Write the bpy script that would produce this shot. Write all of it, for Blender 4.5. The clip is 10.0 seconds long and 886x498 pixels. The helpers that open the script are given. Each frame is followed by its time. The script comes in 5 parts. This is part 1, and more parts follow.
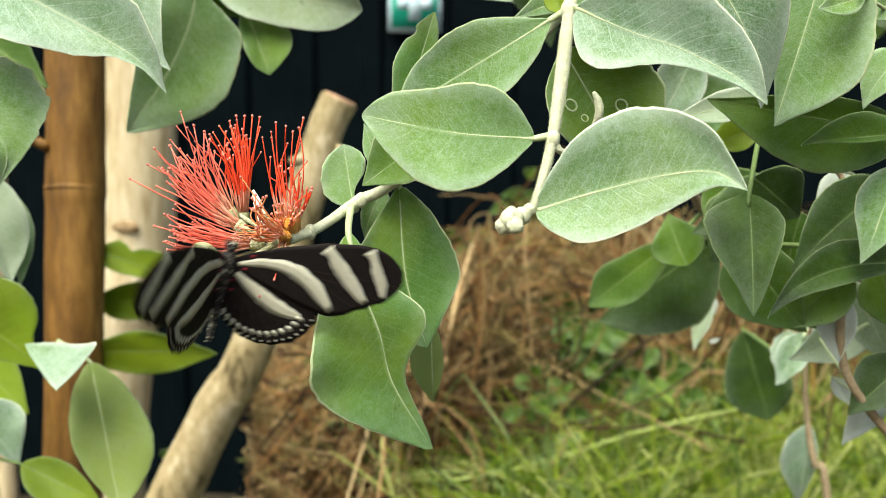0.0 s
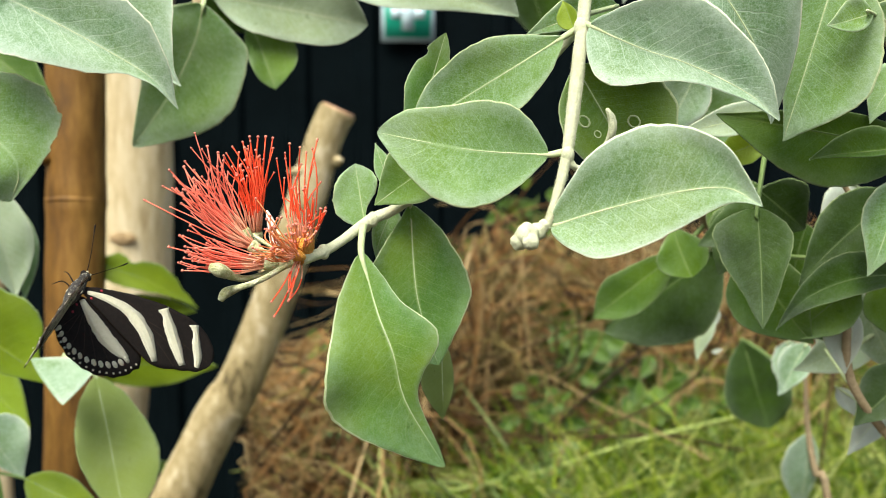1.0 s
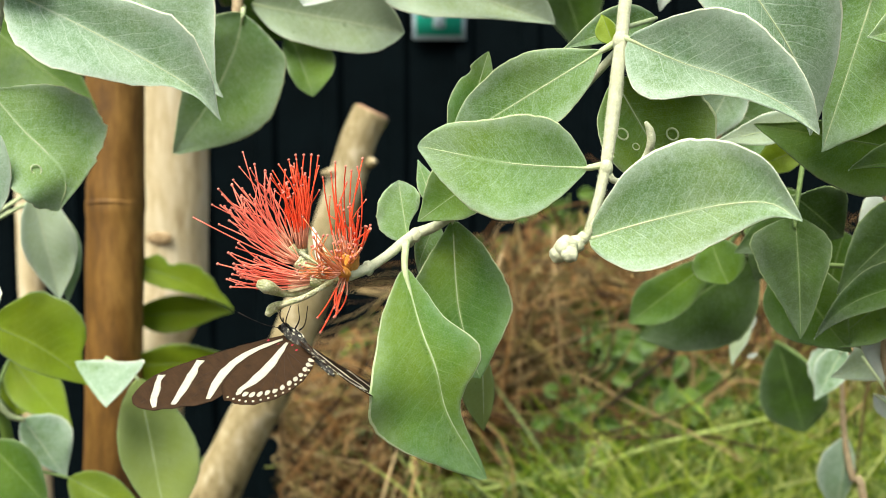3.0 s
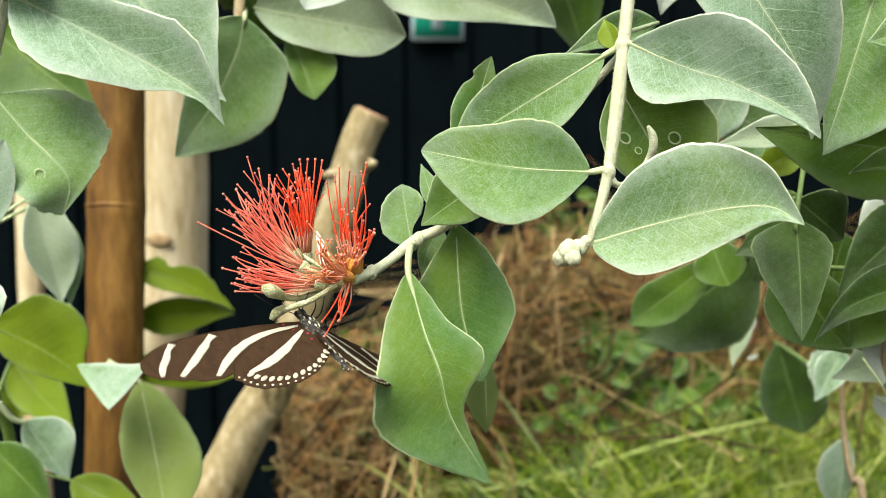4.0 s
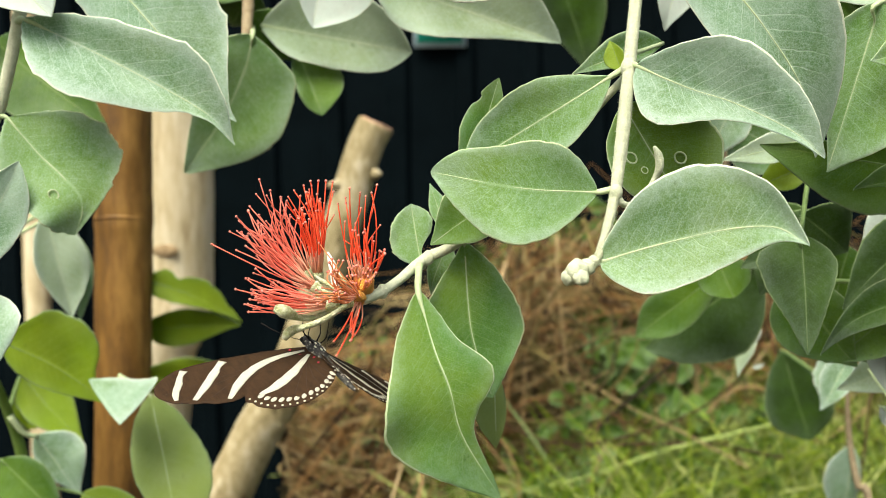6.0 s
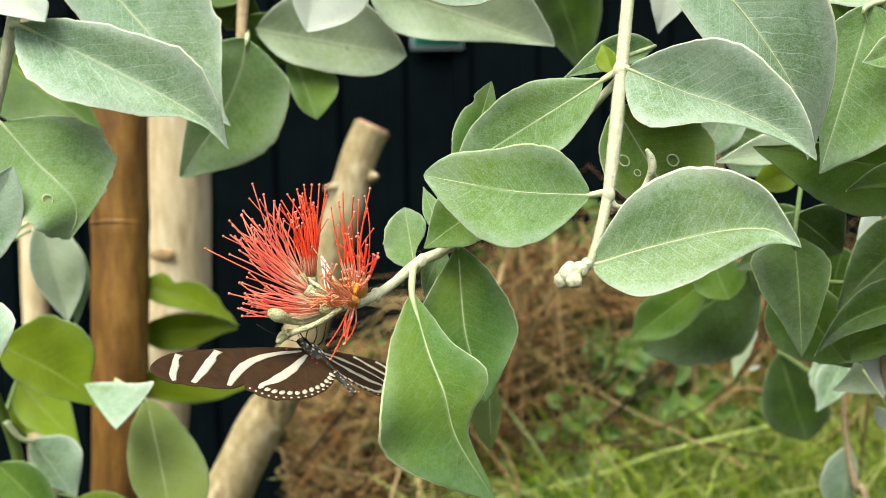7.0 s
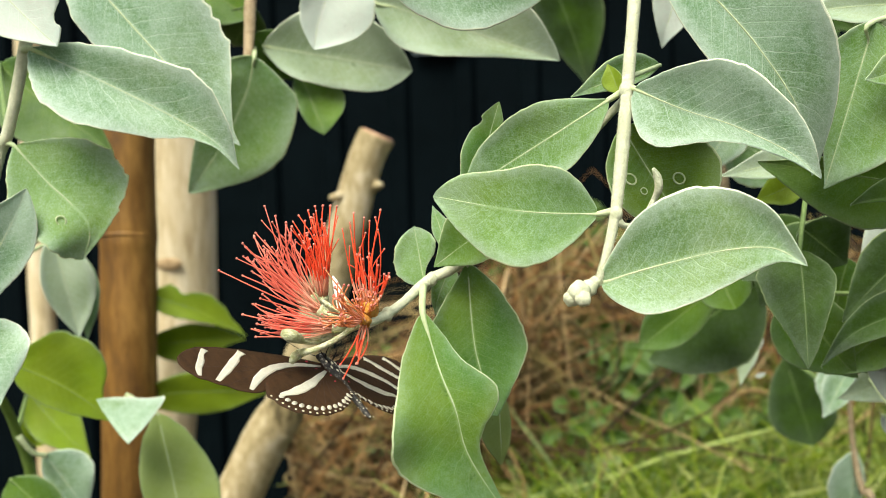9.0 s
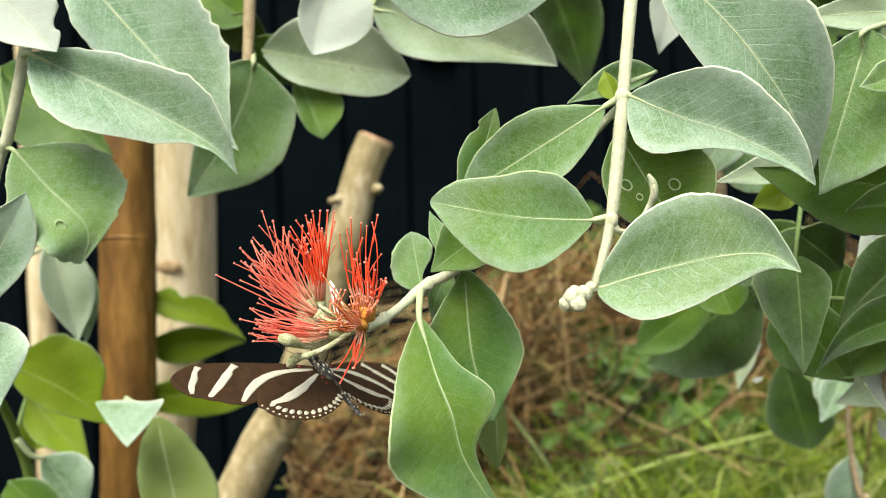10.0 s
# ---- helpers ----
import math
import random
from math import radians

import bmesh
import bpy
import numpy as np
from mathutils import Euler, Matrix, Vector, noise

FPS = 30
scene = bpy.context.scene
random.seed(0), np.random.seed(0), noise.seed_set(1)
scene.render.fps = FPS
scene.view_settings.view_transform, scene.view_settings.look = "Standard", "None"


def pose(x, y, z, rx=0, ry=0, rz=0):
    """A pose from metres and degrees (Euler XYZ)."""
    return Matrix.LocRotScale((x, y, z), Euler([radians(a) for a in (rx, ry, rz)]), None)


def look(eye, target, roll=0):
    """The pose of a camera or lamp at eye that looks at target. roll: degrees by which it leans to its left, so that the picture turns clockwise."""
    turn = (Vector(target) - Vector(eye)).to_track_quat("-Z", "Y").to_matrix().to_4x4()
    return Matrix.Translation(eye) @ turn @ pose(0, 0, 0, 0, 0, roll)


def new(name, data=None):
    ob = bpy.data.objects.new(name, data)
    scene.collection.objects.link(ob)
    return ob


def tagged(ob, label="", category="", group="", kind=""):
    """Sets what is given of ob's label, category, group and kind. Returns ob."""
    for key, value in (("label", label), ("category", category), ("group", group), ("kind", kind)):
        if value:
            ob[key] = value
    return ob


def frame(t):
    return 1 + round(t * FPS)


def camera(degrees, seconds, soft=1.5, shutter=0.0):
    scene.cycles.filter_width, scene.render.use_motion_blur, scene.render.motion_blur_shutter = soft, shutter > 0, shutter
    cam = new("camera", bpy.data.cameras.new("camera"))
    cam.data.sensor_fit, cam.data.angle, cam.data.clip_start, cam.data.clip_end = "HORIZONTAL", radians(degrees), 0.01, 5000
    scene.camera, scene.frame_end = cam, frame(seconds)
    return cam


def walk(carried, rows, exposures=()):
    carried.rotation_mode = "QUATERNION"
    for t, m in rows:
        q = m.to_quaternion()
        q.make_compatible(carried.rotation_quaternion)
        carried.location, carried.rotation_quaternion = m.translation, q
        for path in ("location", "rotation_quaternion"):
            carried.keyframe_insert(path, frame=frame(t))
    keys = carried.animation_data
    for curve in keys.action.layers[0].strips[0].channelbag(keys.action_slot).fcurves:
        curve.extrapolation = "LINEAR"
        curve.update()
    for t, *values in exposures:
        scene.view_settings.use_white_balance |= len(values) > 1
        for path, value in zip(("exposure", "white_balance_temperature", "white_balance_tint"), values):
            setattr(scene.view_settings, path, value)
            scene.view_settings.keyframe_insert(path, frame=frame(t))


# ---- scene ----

# the whole clip is taken by hand, a hand's width and a half from the twig
cam = camera(50, 10.0, soft=0.75, shutter=0.3)
cam.data.dof.use_dof = True
cam.data.dof.focus_distance = 0.257
cam.data.dof.aperture_fstop = 18.0
PATH = [
    (0.0, pose(0.00964, 0.00556, 0.99221, 83.686, -0.483, -1.195)),
    (0.5, pose(0.00600, 0.00433, 0.99569, 84.018, -0.369, -1.760)),
    (1.0, pose(0.00341, 0.00427, 0.99431, 84.191, -0.281, -1.717)),
    (1.5, pose(-0.00141, 0.00237, 0.99709, 84.175, -0.197, -0.954)),
    (2.0, pose(-0.00112, 0.00226, 0.99511, 84.123, -0.278, -0.261)),
    (2.5, pose(0.00133, 0.00203, 0.99705, 83.939, -0.172, 0.120)),
    (4.0, pose(-0.00061, 0.00019, 0.99981, 83.986, -0.066, -0.018)),
    (4.5, pose(0.00000, 0.00000, 1.00000, 84.000, 0.000, 0.000)),
    (5.0, pose(-0.00251, -0.00085, 1.00056, 83.954, 0.032, 0.016)),
    (5.5, pose(-0.00289, -0.00247, 1.00363, 84.085, 0.231, 0.091)),
    (7.0, pose(-0.00089, -0.00322, 1.00476, 84.375, 0.586, 0.026)),
    (7.5, pose(-0.00341, -0.00369, 1.00447, 84.313, 0.864, -0.025)),
    (8.0, pose(-0.00319, -0.00398, 1.00643, 84.227, 0.883, 0.118)),
    (8.5, pose(-0.00135, -0.00416, 1.00711, 84.339, 1.073, 0.160)),
    (9.0, pose(-0.00273, -0.00631, 1.00988, 84.518, 1.203, 0.153)),
    (9.5, pose(-0.00311, -0.00671, 1.00893, 84.578, 1.036, 0.324)),
    (10.0, pose(-0.00166, -0.00767, 1.01078, 84.669, 1.091, 0.183)),
]
walk(cam, PATH, exposures=[(0.0, 0.83, 6600, 2), (1.0, 0.775, 6600, 2), (10.0, 0.7, 6600, 2)])

# ---- world, sun, exposure ----
world = bpy.data.worlds.new("sky")
scene.world = world
world.use_nodes = True
wn = world.node_tree
sky = wn.nodes.new("ShaderNodeTexSky")
sky.sky_type = 'NISHITA'
sky.sun_disc = False
sky.sun_elevation = radians(56)
sky.sun_rotation = radians(209)
sky.air_density, sky.dust_density, sky.ozone_density = 1.0, 6.0, 0.6
wn.links.new(sky.outputs[0], wn.nodes["Background"].inputs[0])
wn.nodes["Background"].inputs[1].default_value = 0.125
sun = new("sun", bpy.data.lights.new("sun", 'SUN'))
sun.data.energy = 3.3
sun.data.angle = radians(36)
sun.data.color = (1.0, 0.985, 0.95)
sun.matrix_world = look((-0.8, -1.75, 3.3), (0, 0, 0.4))


# ---- materials ----
def mat(name, rough=0.6, metal=0.0):
    m = bpy.data.materials.new(name)
    m.use_nodes = True
    b = m.node_tree.nodes["Principled BSDF"]
    b.inputs["Roughness"].default_value = rough
    b.inputs["Metallic"].default_value = metal
    return m, m.node_tree, b


def node(nt, kind, **sets):
    n = nt.nodes.new(kind)
    for k, v in sets.items():
        n.inputs[k.replace("_", " ")].default_value = v
    return n


def ramp(nt, src, *stops):
    r = nt.nodes.new("ShaderNodeValToRGB")
    e = r.color_ramp.elements
    while len(e) < len(stops):
        e.new(0.5)
    for el, (p, c) in zip(e, stops):
        el.position = p
        el.color = (*c, 1) if len(c) == 3 else (c[0], c[0], c[0], 1)
    nt.links.new(src, r.inputs[0])
    return r


def mix(nt, fac, a, b, how='MIX'):
    m = nt.nodes.new("ShaderNodeMix")
    m.data_type, m.blend_type = 'RGBA', how
    for sock, val in ((m.inputs[0], fac), (m.inputs[6], a), (m.inputs[7], b)):
        if isinstance(val, (int, float)):
            sock.default_value = val
        elif isinstance(val, tuple):
            sock.default_value = (*val, 1)
        else:
            nt.links.new(val, sock)
    return m.outputs[2]


def calc(nt, op, a, b=0.0, c=0.0):
    m = nt.nodes.new("ShaderNodeMath")
    m.operation = op
    for sock, val in zip(m.inputs, (a, b, c)):
        if isinstance(val, (int, float)):
            sock.default_value = val
        else:
            nt.links.new(val, sock)
    return m.outputs[0]


def bump(nt, b, height, strength, dist=0.001):
    n = nt.nodes.new("ShaderNodeBump")
    n.inputs["Strength"].default_value, n.inputs["Distance"].default_value = strength, dist
    nt.links.new(height, n.inputs["Height"])
    nt.links.new(n.outputs[0], b.inputs["Normal"])


def noise_tex(nt, scale, detail=4.0, coord="Object", stretch=(1, 1, 1), rough=0.55):
    t = nt.nodes.new("ShaderNodeTexCoord")
    mp = nt.nodes.new("ShaderNodeMapping")
    mp.inputs["Scale"].default_value = stretch
    nt.links.new(t.outputs[coord], mp.inputs[0])
    n = node(nt, "ShaderNodeTexNoise", Scale=scale, Detail=detail, Roughness=rough)
    nt.links.new(mp.outputs[0], n.inputs["Vector"])
    return n.outputs[0]


def leaf_material(name, dark, light, vein, felt, glow, veins=0.32, rough=0.5):
    """A leaf's skin: mottled green, side veins slanting from the midrib with a net between, a felt of pale hairs that
    is thickest along the margin and at the tip, where a painted sheen whitens it too."""
    m, nt, b = mat(name, rough)
    uv = nt.nodes.new("ShaderNodeUVMap")
    sep = nt.nodes.new("ShaderNodeSeparateXYZ")
    nt.links.new(uv.outputs[0], sep.inputs[0])
    u, v = sep.outputs[0], sep.outputs[1]
    av = calc(nt, 'ABSOLUTE', v)
    info = nt.nodes.new("ShaderNodeObjectInfo")
    big = noise_tex(nt, 38.0, 3.0)
    patch = ramp(nt, noise_tex(nt, 26.0, 3.0), (0.46, (0.0,)), (0.68, (0.6,))).outputs[0]
    fine = noise_tex(nt, 2300.0, 2.0, rough=0.7)
    soft_ = noise_tex(nt, 420.0, 4.0, rough=0.7)
    pucker = noise_tex(nt, 130.0, 3.0)
    wob = calc(nt, 'MULTIPLY_ADD', noise_tex(nt, 90.0, 3.0), 0.07, 0.0)
    run = calc(nt, 'ADD', calc(nt, 'SUBTRACT', u, calc(nt, 'MULTIPLY', av, 0.2)), wob)

    def vein_lines(count, width):
        saw = calc(nt, 'ABSOLUTE', calc(nt, 'SUBTRACT', calc(nt, 'FRACT', calc(nt, 'MULTIPLY', run, count)), 0.5))
        return ramp(nt, saw, (0.0, (1.0,)), (width * 0.4, (0.5,)), (width, (0.0,))).outputs[0]

    line = calc(nt, 'MAXIMUM', vein_lines(14.0, 0.06), calc(nt, 'MULTIPLY', vein_lines(31.0, 0.1), 0.35))
    line = calc(nt, 'MULTIPLY', line, calc(nt, 'SUBTRACT', 1.0, calc(nt, 'MULTIPLY', av, 0.75)))
    line = calc(nt, 'MULTIPLY', line, calc(nt, 'ADD', soft_, 0.5))
    tone = ramp(nt, big, (0.3, dark), (0.7, light)).outputs[0]
    tone = mix(nt, calc(nt, 'MULTIPLY', calc(nt, 'ABSOLUTE', calc(nt, 'SUBTRACT', info.outputs["Random"], 0.5)), 0.4), tone, light)
    tone = mix(nt, patch, tone, tuple(0.55 * c for c in glow))
    speck = ramp(nt, calc(nt, 'ADD', calc(nt, 'MULTIPLY', fine, 0.6), calc(nt, 'MULTIPLY', soft_, 0.4)), (0.44, (0.0,)), (0.62, (1.0,))).outputs[0]
    # pale felt plus painted whitish sheen, strongest at margin and tip
    margin = ramp(nt, av, (0.62, (0.0,)), (1.0, (0.85,))).outputs[0]
    tipped = ramp(nt, u, (0.7, (0.0,)), (1.0, (0.8,))).outputs[0]
    felt_sheen = calc(nt, 'MAXIMUM', calc(nt, 'MULTIPLY', calc(nt, 'MAXIMUM', margin, tipped), calc(nt, 'ADD', soft_, 0.25)), calc(nt, 'MULTIPLY', ramp(nt, big, (0.42, (0.0,)), (0.7, (0.5,))).outputs[0], felt))
    tone = mix(nt, calc(nt, 'MULTIPLY', felt_sheen, min(1.0, felt * 1.5)), tone, (0.62, 0.71, 0.63))
    tone = mix(nt, calc(nt, 'MULTIPLY', speck, min(1.0, felt * 0.75)), tone, (0.54, 0.68, 0.57))
    stripe = ramp(nt, av, (0.0, (1.0,)), (0.02, (0.7,)), (0.05, (0.0,))).outputs[0]
    cells = node(nt, "ShaderNodeTexVoronoi", Scale=640.0)
    cells.feature = 'DISTANCE_TO_EDGE'
    nt.links.new(nt.nodes.new("ShaderNodeTexCoord").outputs["Object"], cells.inputs["Vector"])
    net = ramp(nt, cells.outputs["Distance"], (0.0, (1.0,)), (0.1, (0.0,))).outputs[0]
    line = calc(nt, 'MAXIMUM', line, calc(nt, 'MULTIPLY', net, 0.3))
    tone = mix(nt, calc(nt, 'MULTIPLY', line, veins * 1.25), tone, vein)
    tone = mix(nt, calc(nt, 'MULTIPLY', stripe, 0.5), tone, vein)
    blot = ramp(nt, noise_tex(nt, 170.0, 5.0, rough=0.75), (0.64, (0.0,)), (0.72, (0.55,))).outputs[0]
    tone = mix(nt, blot, tone, tuple(0.5 * c for c in dark))
    nt.links.new(tone, b.inputs["Base Color"])
    b.inputs["Sheen Weight"].default_value = min(1.0, felt * 1.0) if felt > 0.2 else 0.0
    b.inputs["Sheen Tint"].default_value = (0.96, 1.0, 0.94, 1)
    b.inputs["Sheen Roughness"].default_value = 0.5
    b.inputs["Specular IOR Level"].default_value = 0.3 if felt > 0.2 else 0.24
    nt.links.new(ramp(nt, pucker, (0.3, (rough - 0.1,)), (0.7, (rough + 0.15,))).outputs[0], b.inputs["Roughness"])
    hgt = calc(nt, 'ADD', calc(nt, 'MULTIPLY', line, -0.35), calc(nt, 'ADD', calc(nt, 'MULTIPLY', soft_, 0.4), calc(nt, 'MULTIPLY', pucker, 1.3)))
    bump(nt, b, hgt, 0.5, 0.0005)
    tr = nt.nodes.new("ShaderNodeBsdfTranslucent")
    nt.links.new(mix(nt, 0.5, tone, glow), tr.inputs[0])
    ms = nt.nodes.new("ShaderNodeMixShader")
    ms.inputs[0].default_value = 0.3
    nt.links.new(b.outputs[0], ms.inputs[1])
    nt.links.new(tr.outputs[0], ms.inputs[2])
    nt.links.new(ms.outputs[0], nt.nodes["Material Output"].inputs[0])
    return m


def grainy(name, stops, scale, stretch=(1, 1, 1), rough=0.7, bumpy=0.4, dist=0.001, detail=6.0, fine=4.0, coord="Object", spec=0.4):
    """A surface with broad stains and a fine grain."""
    m, nt, b = mat(name, rough)
    n1 = noise_tex(nt, scale, detail, coord, stretch)
    n2 = noise_tex(nt, scale * fine, 4.0, coord, stretch, 0.7)
    val = calc(nt, 'ADD', calc(nt, 'MULTIPLY', n1, 0.65), calc(nt, 'MULTIPLY', n2, 0.35))
    nt.links.new(ramp(nt, val, *stops).outputs[0], b.inputs["Base Color"])
    b.inputs["Specular IOR Level"].default_value = spec
    bump(nt, b, n2, bumpy, dist)
    return m


def varied(name, colours, rough=0.6, scale=60.0, glow=0.0, dim=0.5):
    """Many small strands in one mesh, each of its own tint."""
    m, nt, b = mat(name, rough)
    g = nt.nodes.new("ShaderNodeNewGeometry")
    n = len(colours) - 1
    tone = ramp(nt, g.outputs["Random Per Island"], *[(i / n, c) for i, c in enumerate(colours)]).outputs[0]
    nz = noise_tex(nt, scale, 4.0)
    tone = mix(nt, calc(nt, 'MULTIPLY', nz, dim), tone, tuple(0.4 * c for c in colours[0]))
    nt.links.new(tone, b.inputs["Base Color"])
    b.inputs["Specular IOR Level"].default_value = 0.3
    if glow:
        tr = nt.nodes.new("ShaderNodeBsdfTranslucent")
        nt.links.new(tone, tr.inputs[0])
        ms = nt.nodes.new("ShaderNodeMixShader")
        ms.inputs[0].default_value = glow
        nt.links.new(b.outputs[0], ms.inputs[1])
        nt.links.new(tr.outputs[0], ms.inputs[2])
        nt.links.new(ms.outputs[0], nt.nodes["Material Output"].inputs[0])
    return m


FELT = leaf_material("felted_leaf", (0.07, 0.175, 0.02), (0.17, 0.325, 0.062), (0.44, 0.6, 0.32), 0.38, (0.34, 0.56, 0.05), 0.34)
WOOLLY = leaf_material("woolly_leaf", (0.085, 0.195, 0.045), (0.19, 0.34, 0.115), (0.52, 0.64, 0.42), 0.54, (0.34, 0.52, 0.07), 0.4)
GREEN = leaf_material("smooth_leaf", (0.045, 0.135, 0.014), (0.115, 0.255, 0.04), (0.36, 0.5, 0.2), 0.16, (0.42, 0.6, 0.03), 0.3, 0.44)
GREY = leaf_material("grey_leaf", (0.095, 0.215, 0.08), (0.2, 0.345, 0.18), (0.58, 0.68, 0.54), 0.62, (0.28, 0.45, 0.1), 0.55)
# very dark green, with the shade among crowded leaves put into the colour
DEEP_SHADED = leaf_material("deep_shaded_leaf", (0.014, 0.034, 0.002), (0.034, 0.07, 0.006), (0.12, 0.2, 0.05), 0.07, (0.14, 0.3, 0.01), 0.25, 0.4)
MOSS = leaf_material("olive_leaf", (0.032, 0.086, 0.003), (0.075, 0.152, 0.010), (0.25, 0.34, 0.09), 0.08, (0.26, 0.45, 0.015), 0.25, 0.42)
FRESH = leaf_material("young_leaf", (0.105, 0.165, 0.002), (0.185, 0.255, 0.006), (0.4, 0.5, 0.08), 0.03, (0.4, 0.62, 0.02), 0.3, 0.45)
PALE = leaf_material("pale_leaf", (0.42, 0.455, 0.39), (0.6, 0.63, 0.56), (0.74, 0.75, 0.7), 0.6, (0.5, 0.56, 0.43), 0.3, 0.6)
LIME = leaf_material("lime_leaf", (0.19, 0.26, 0.06), (0.29, 0.36, 0.11), (0.42, 0.52, 0.2), 0.05, (0.45, 0.6, 0.04), 0.2, 0.55)
UNDER = leaf_material("leaf_underside", (0.24, 0.34, 0.16), (0.4, 0.5, 0.3), (0.6, 0.66, 0.5), 0.5, (0.4, 0.52, 0.16), 0.5, 0.6)
RIM = grainy("leaf_rim", [(0.3, (0.5, 0.56, 0.38)), (0.7, (0.72, 0.75, 0.6))], 700, rough=0.8)
RIM_MID = grainy("leaf_rim_mid", [(0.3, (0.3, 0.38, 0.17)), (0.7, (0.5, 0.56, 0.34))], 700, rough=0.8)
RIM_DIM = grainy("leaf_rim_dim", [(0.3, (0.1, 0.16, 0.05)), (0.7, (0.22, 0.28, 0.12))], 700, rough=0.8)
RIB_DIM = grainy("midrib_dim", [(0.3, (0.1, 0.17, 0.04)), (0.7, (0.18, 0.25, 0.08))], 500, rough=0.6)
RIB = grainy("midrib", [(0.3, (0.36, 0.45, 0.2)), (0.7, (0.54, 0.6, 0.36))], 500, rough=0.6)
TWIG = grainy("woolly_twig", [(0.25, (0.42, 0.44, 0.27)), (0.7, (0.66, 0.67, 0.48))], 420, rough=0.9, bumpy=0.6)
BROWN_TWIG = grainy("brown_twig", [(0.3, (0.2, 0.14, 0.07)), (0.7, (0.42, 0.33, 0.2))], 300, rough=0.8)
BARK = grainy("trunk_bark", [(0.36, (0.06, 0.025, 0.003)), (0.5, (0.145, 0.068, 0.009)), (0.64, (0.25, 0.13, 0.027))], 30, (1, 1, 0.25), 0.6, 0.4, 0.002)
POST = grainy("dry_timber", [(0.36, (0.29, 0.21, 0.1)), (0.5, (0.5, 0.405, 0.24)), (0.64, (0.66, 0.575, 0.4))], 26, (1, 1, 0.2), 0.8, 0.4, 0.002)
STICK = grainy("bare_stick", [(0.36, (0.1, 0.075, 0.03)), (0.42, (0.25, 0.195, 0.09)), (0.53, (0.37, 0.295, 0.155)), (0.64, (0.52, 0.44, 0.29))], 34, (1, 1, 0.5), 0.8, 0.4, 0.002)
KNOT = grainy("knot_wood", [(0.3, (0.16, 0.1, 0.045)), (0.7, (0.42, 0.3, 0.16))], 120, rough=0.9)
CUT = grainy("cut_wood", [(0.3, (0.3, 0.15, 0.08)), (0.7, (0.55, 0.36, 0.24))], 90, rough=0.9)
# dark sheet, taken down to near-black so the colour holds the wall's shade
WALL = grainy("shaded_dark_sheet", [(0.3, (0.0007, 0.002, 0.0026)), (0.7, (0.0018, 0.0042, 0.0054))], 6, rough=0.8, bumpy=0.1, spec=0.03)
SOIL = grainy("soil", [(0.3, (0.014, 0.012, 0.007)), (0.7, (0.06, 0.048, 0.028))], 25, rough=0.95, bumpy=0.8, dist=0.01, spec=0.15)
BRUSH = varied("dead_stems", [(0.018, 0.009, 0.004), (0.2, 0.095, 0.025), (0.42, 0.22, 0.068), (0.66, 0.48, 0.24), (0.26, 0.2, 0.055), (0.03, 0.018, 0.006)], 0.7, 24.0, 0.0, 0.6)
GRASS = varied("grass", [(0.04, 0.1, 0.003), (0.26, 0.4, 0.016), (0.48, 0.6, 0.05), (0.78, 0.82, 0.3), (0.13, 0.26, 0.008), (0.4, 0.52, 0.2)], 0.55, 14.0, 0.35, 0.5)
STALK = grainy("grass_stalk", [(0.3, (0.16, 0.22, 0.03)), (0.7, (0.34, 0.4, 0.12))], 90, rough=0.6)
SIGN_WHITE = grainy("sign_white", [(0.3, (0.42, 0.55, 0.6)), (0.7, (0.52, 0.65, 0.7))], 12, rough=0.4, bumpy=0.05)
SIGN_GREEN = grainy("sign_green", [(0.3, (0.01, 0.26, 0.17)), (0.7, (0.02, 0.34, 0.23))], 12, rough=0.4, bumpy=0.05)


# ---- building helpers ----
def part(name, bm, material, parent, label=""):
    """Links a bmesh as one mesh object under a thing."""
    me = bpy.data.meshes.new(name)
    bm.to_mesh(me)
    bm.free()
    for p in me.polygons:
        p.use_smooth = True
    for one in (material if isinstance(material, (list, tuple)) else [material]):
        me.materials.append(one)
    ob = new(name, me)
    ob.parent = parent
    if label:
        tagged(ob, label)
    return ob


def thing(name, label, category, group="", kind=""):
    return tagged(new(name), label, category, group, kind)


def spline(points, n):
    """n places along a smooth curve through the points, with a fourth value (radius) carried along."""
    p = [np.array(q, float) for q in points]
    p = [2 * p[0] - p[1]] + p + [2 * p[-1] - p[-2]]
    out = []
    for i in range(n):
        s = i / (n - 1) * (len(p) - 3)
        k = min(int(s), len(p) - 4)
        t = s - k
        a, b, c, d = p[k:k + 4]
        out.append(0.5 * (2 * b + (c - a) * t + (2 * a - 5 * b + 4 * c - d) * t * t + (3 * b - a - 3 * c + d) * t ** 3))
    return out


